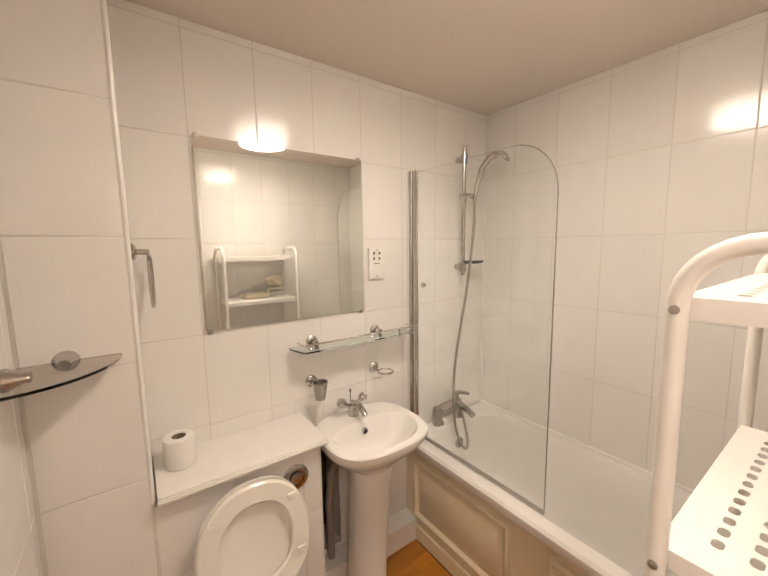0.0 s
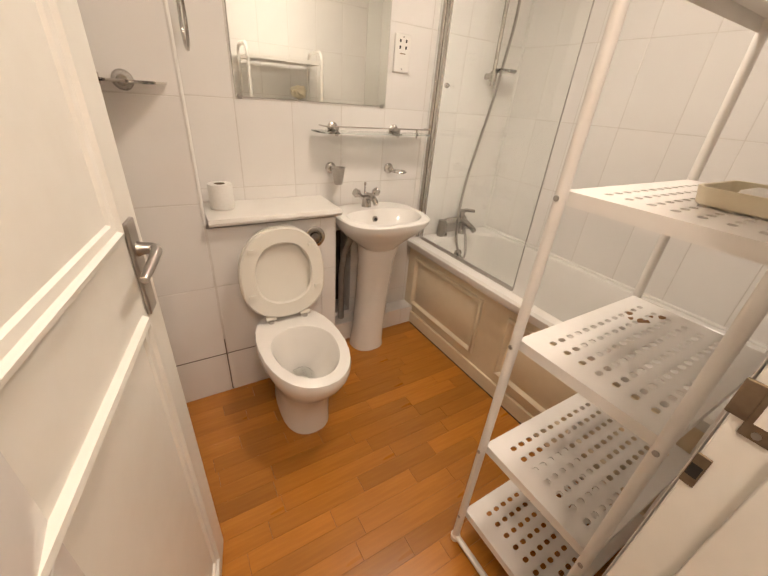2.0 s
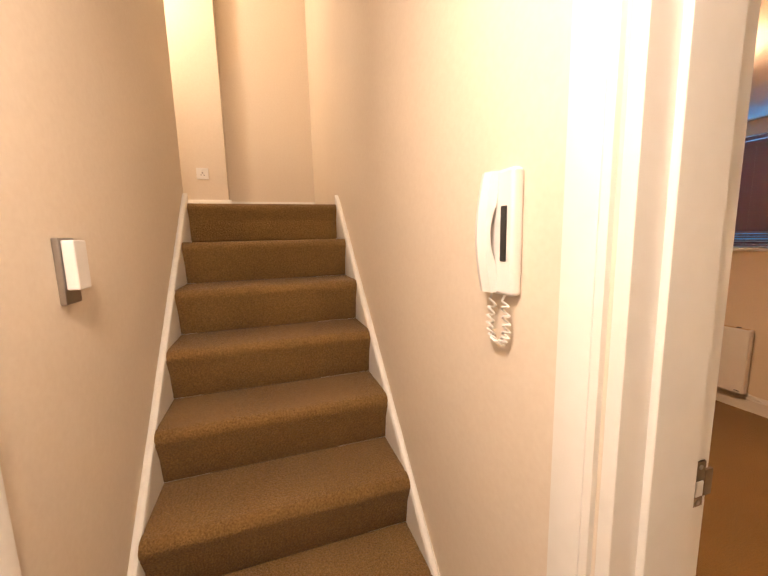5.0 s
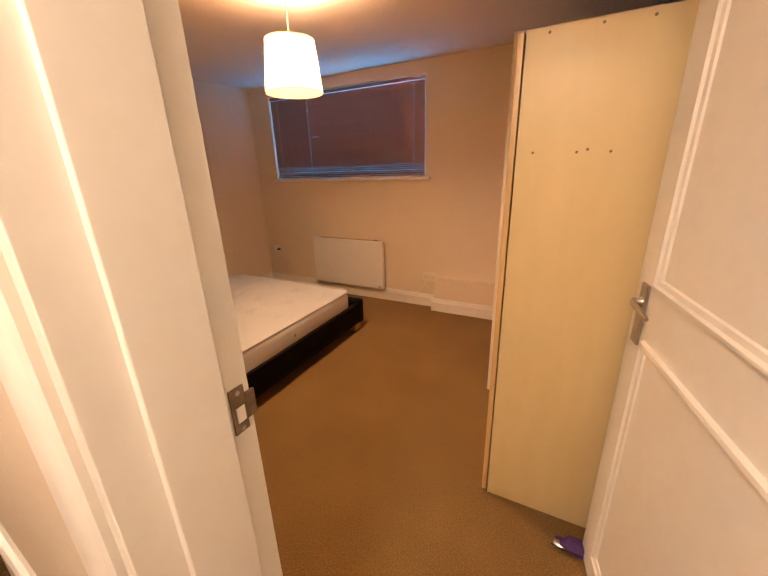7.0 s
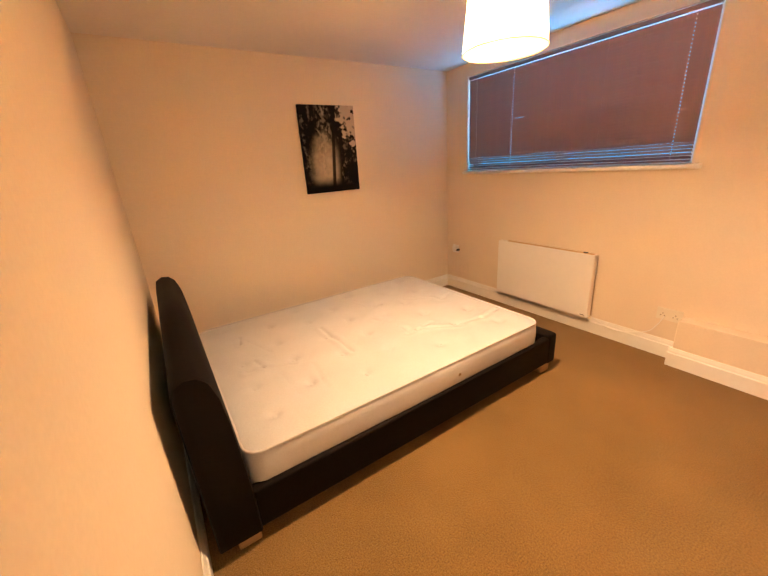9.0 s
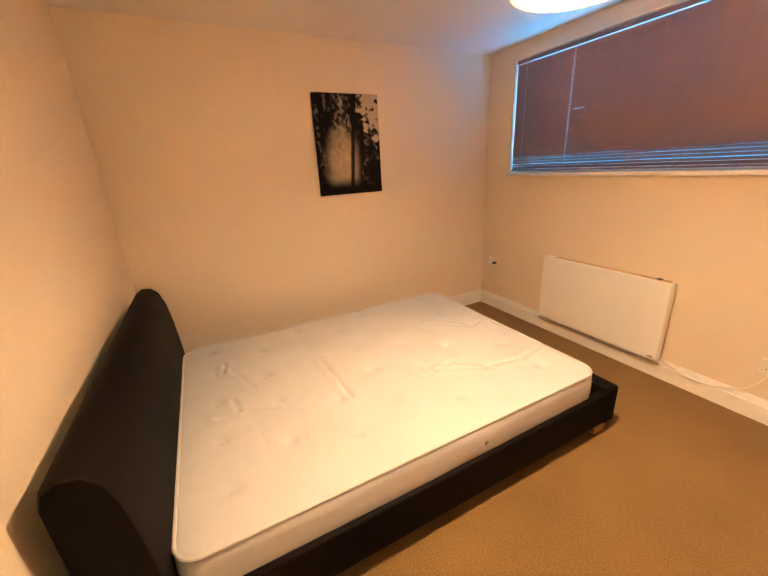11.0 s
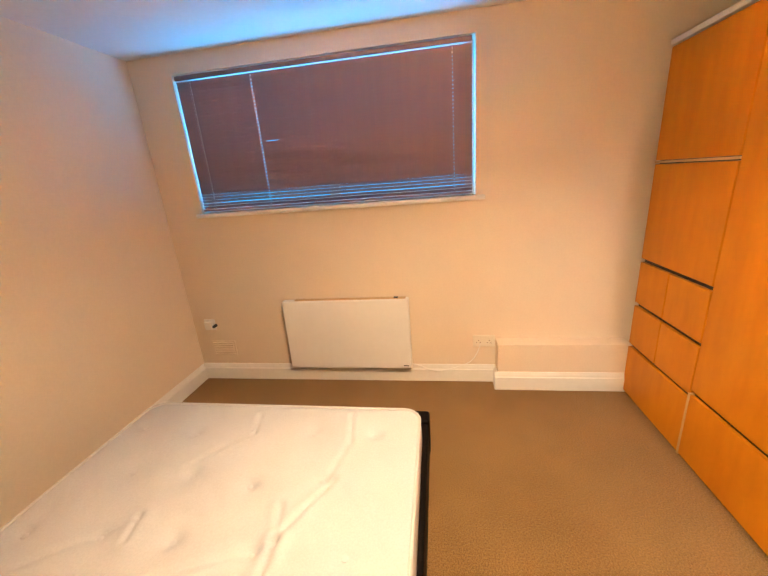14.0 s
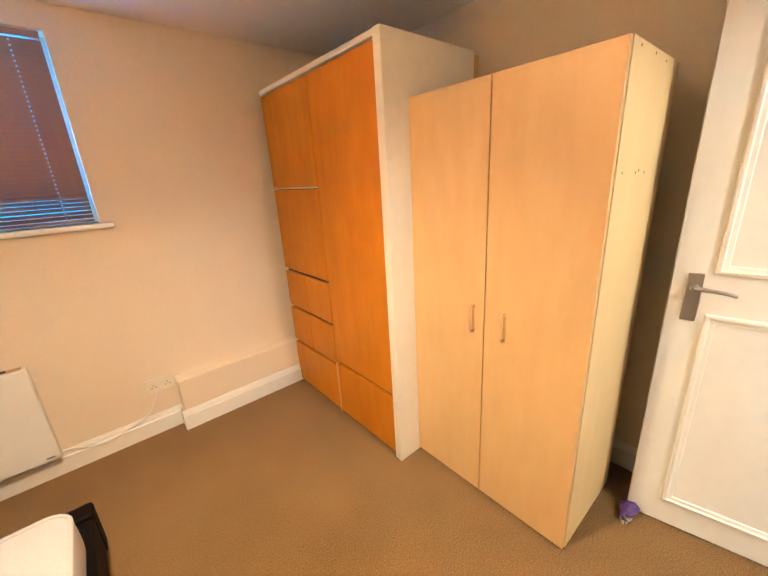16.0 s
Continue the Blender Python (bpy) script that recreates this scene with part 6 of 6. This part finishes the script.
tile_wall(sw, "y", 1, 0.004, D1B + 0.05, BATH_E - 0.009, 0.0, BATH_TOP, 0.86)
MOULD = plain("mouldy_grout", (0.10, 0.065, 0.035), (0.045, 0.028, 0.016), 0.9, scale=90, bump=0.2)
for nm, a, c, z0, z1 in (("stained_joint", BATH_W + 0.012, 0.625, 0.2185, 0.2215), ("stained_joint", 0.3985, 0.4020, 0.004, 0.30)):
    part(nm, B(a, c, CHASE_Y - 0.0072, CHASE_Y - 0.0055, z0, z1), MOULD, obs["pipe_chase"], "dark mouldy tile joint")
trim = structure("trim_chase", tube(bmesh.new(), [(0.402, CHASE_Y - 0.004, 0.83), (0.402, CHASE_Y - 0.004, BATH_TOP)], 0.007, 8), WHITE, "white plastic tile edge trim", "trim")
structure("trim_bath_corner", tube(bmesh.new(), [(BATH_E - 0.011, BATH_N - 0.011, RIMZ), (BATH_E - 0.011, BATH_N - 0.011, 1.95)], 0.006, 8), WHITE, "white sealant strip in the corner over the bath", "trim")
structure("trim_bath_seal", tube(bmesh.new(), [(BATH_E - 0.012, BY_S, RIMZ + 0.004), (BATH_E - 0.012, BY_N, RIMZ + 0.004)], 0.008, 8), WHITE, "white sealant strip along the bath", "trim")

rng = random.Random(11)
floor = obs["floor_bath"]
SW_ = 0.066
FLOOR_MESH = {}
y = HALL_N + 0.032
while y < BATH_N:
    x = -0.05 - rng.uniform(0, 0.3)
    while x < PANX + 0.05:
        ln = rng.choice((0.28, 0.34, 0.40, 0.46))
        a, c = max(x, 0.0), min(x + ln, PANX + 0.05)
        if c - a > 0.02:
            w = min(SW_, BATH_N - y)
            key = (round(c - a, 3), round(w, 3))
            if key not in FLOOR_MESH:
                FLOOR_MESH[key] = mesh_of("floor_strip", B(0.0004, c - a - 0.0004, 0.0003, w - 0.0003, -0.006, 0.0, bevel=0.0003, seg=1), LAMINATE)
            ob = new("floor_strip", FLOOR_MESH[key])
            ob.parent = floor
            ob.matrix_basis = pose(a, y, 0.0)
        x += ln
    y += SW_
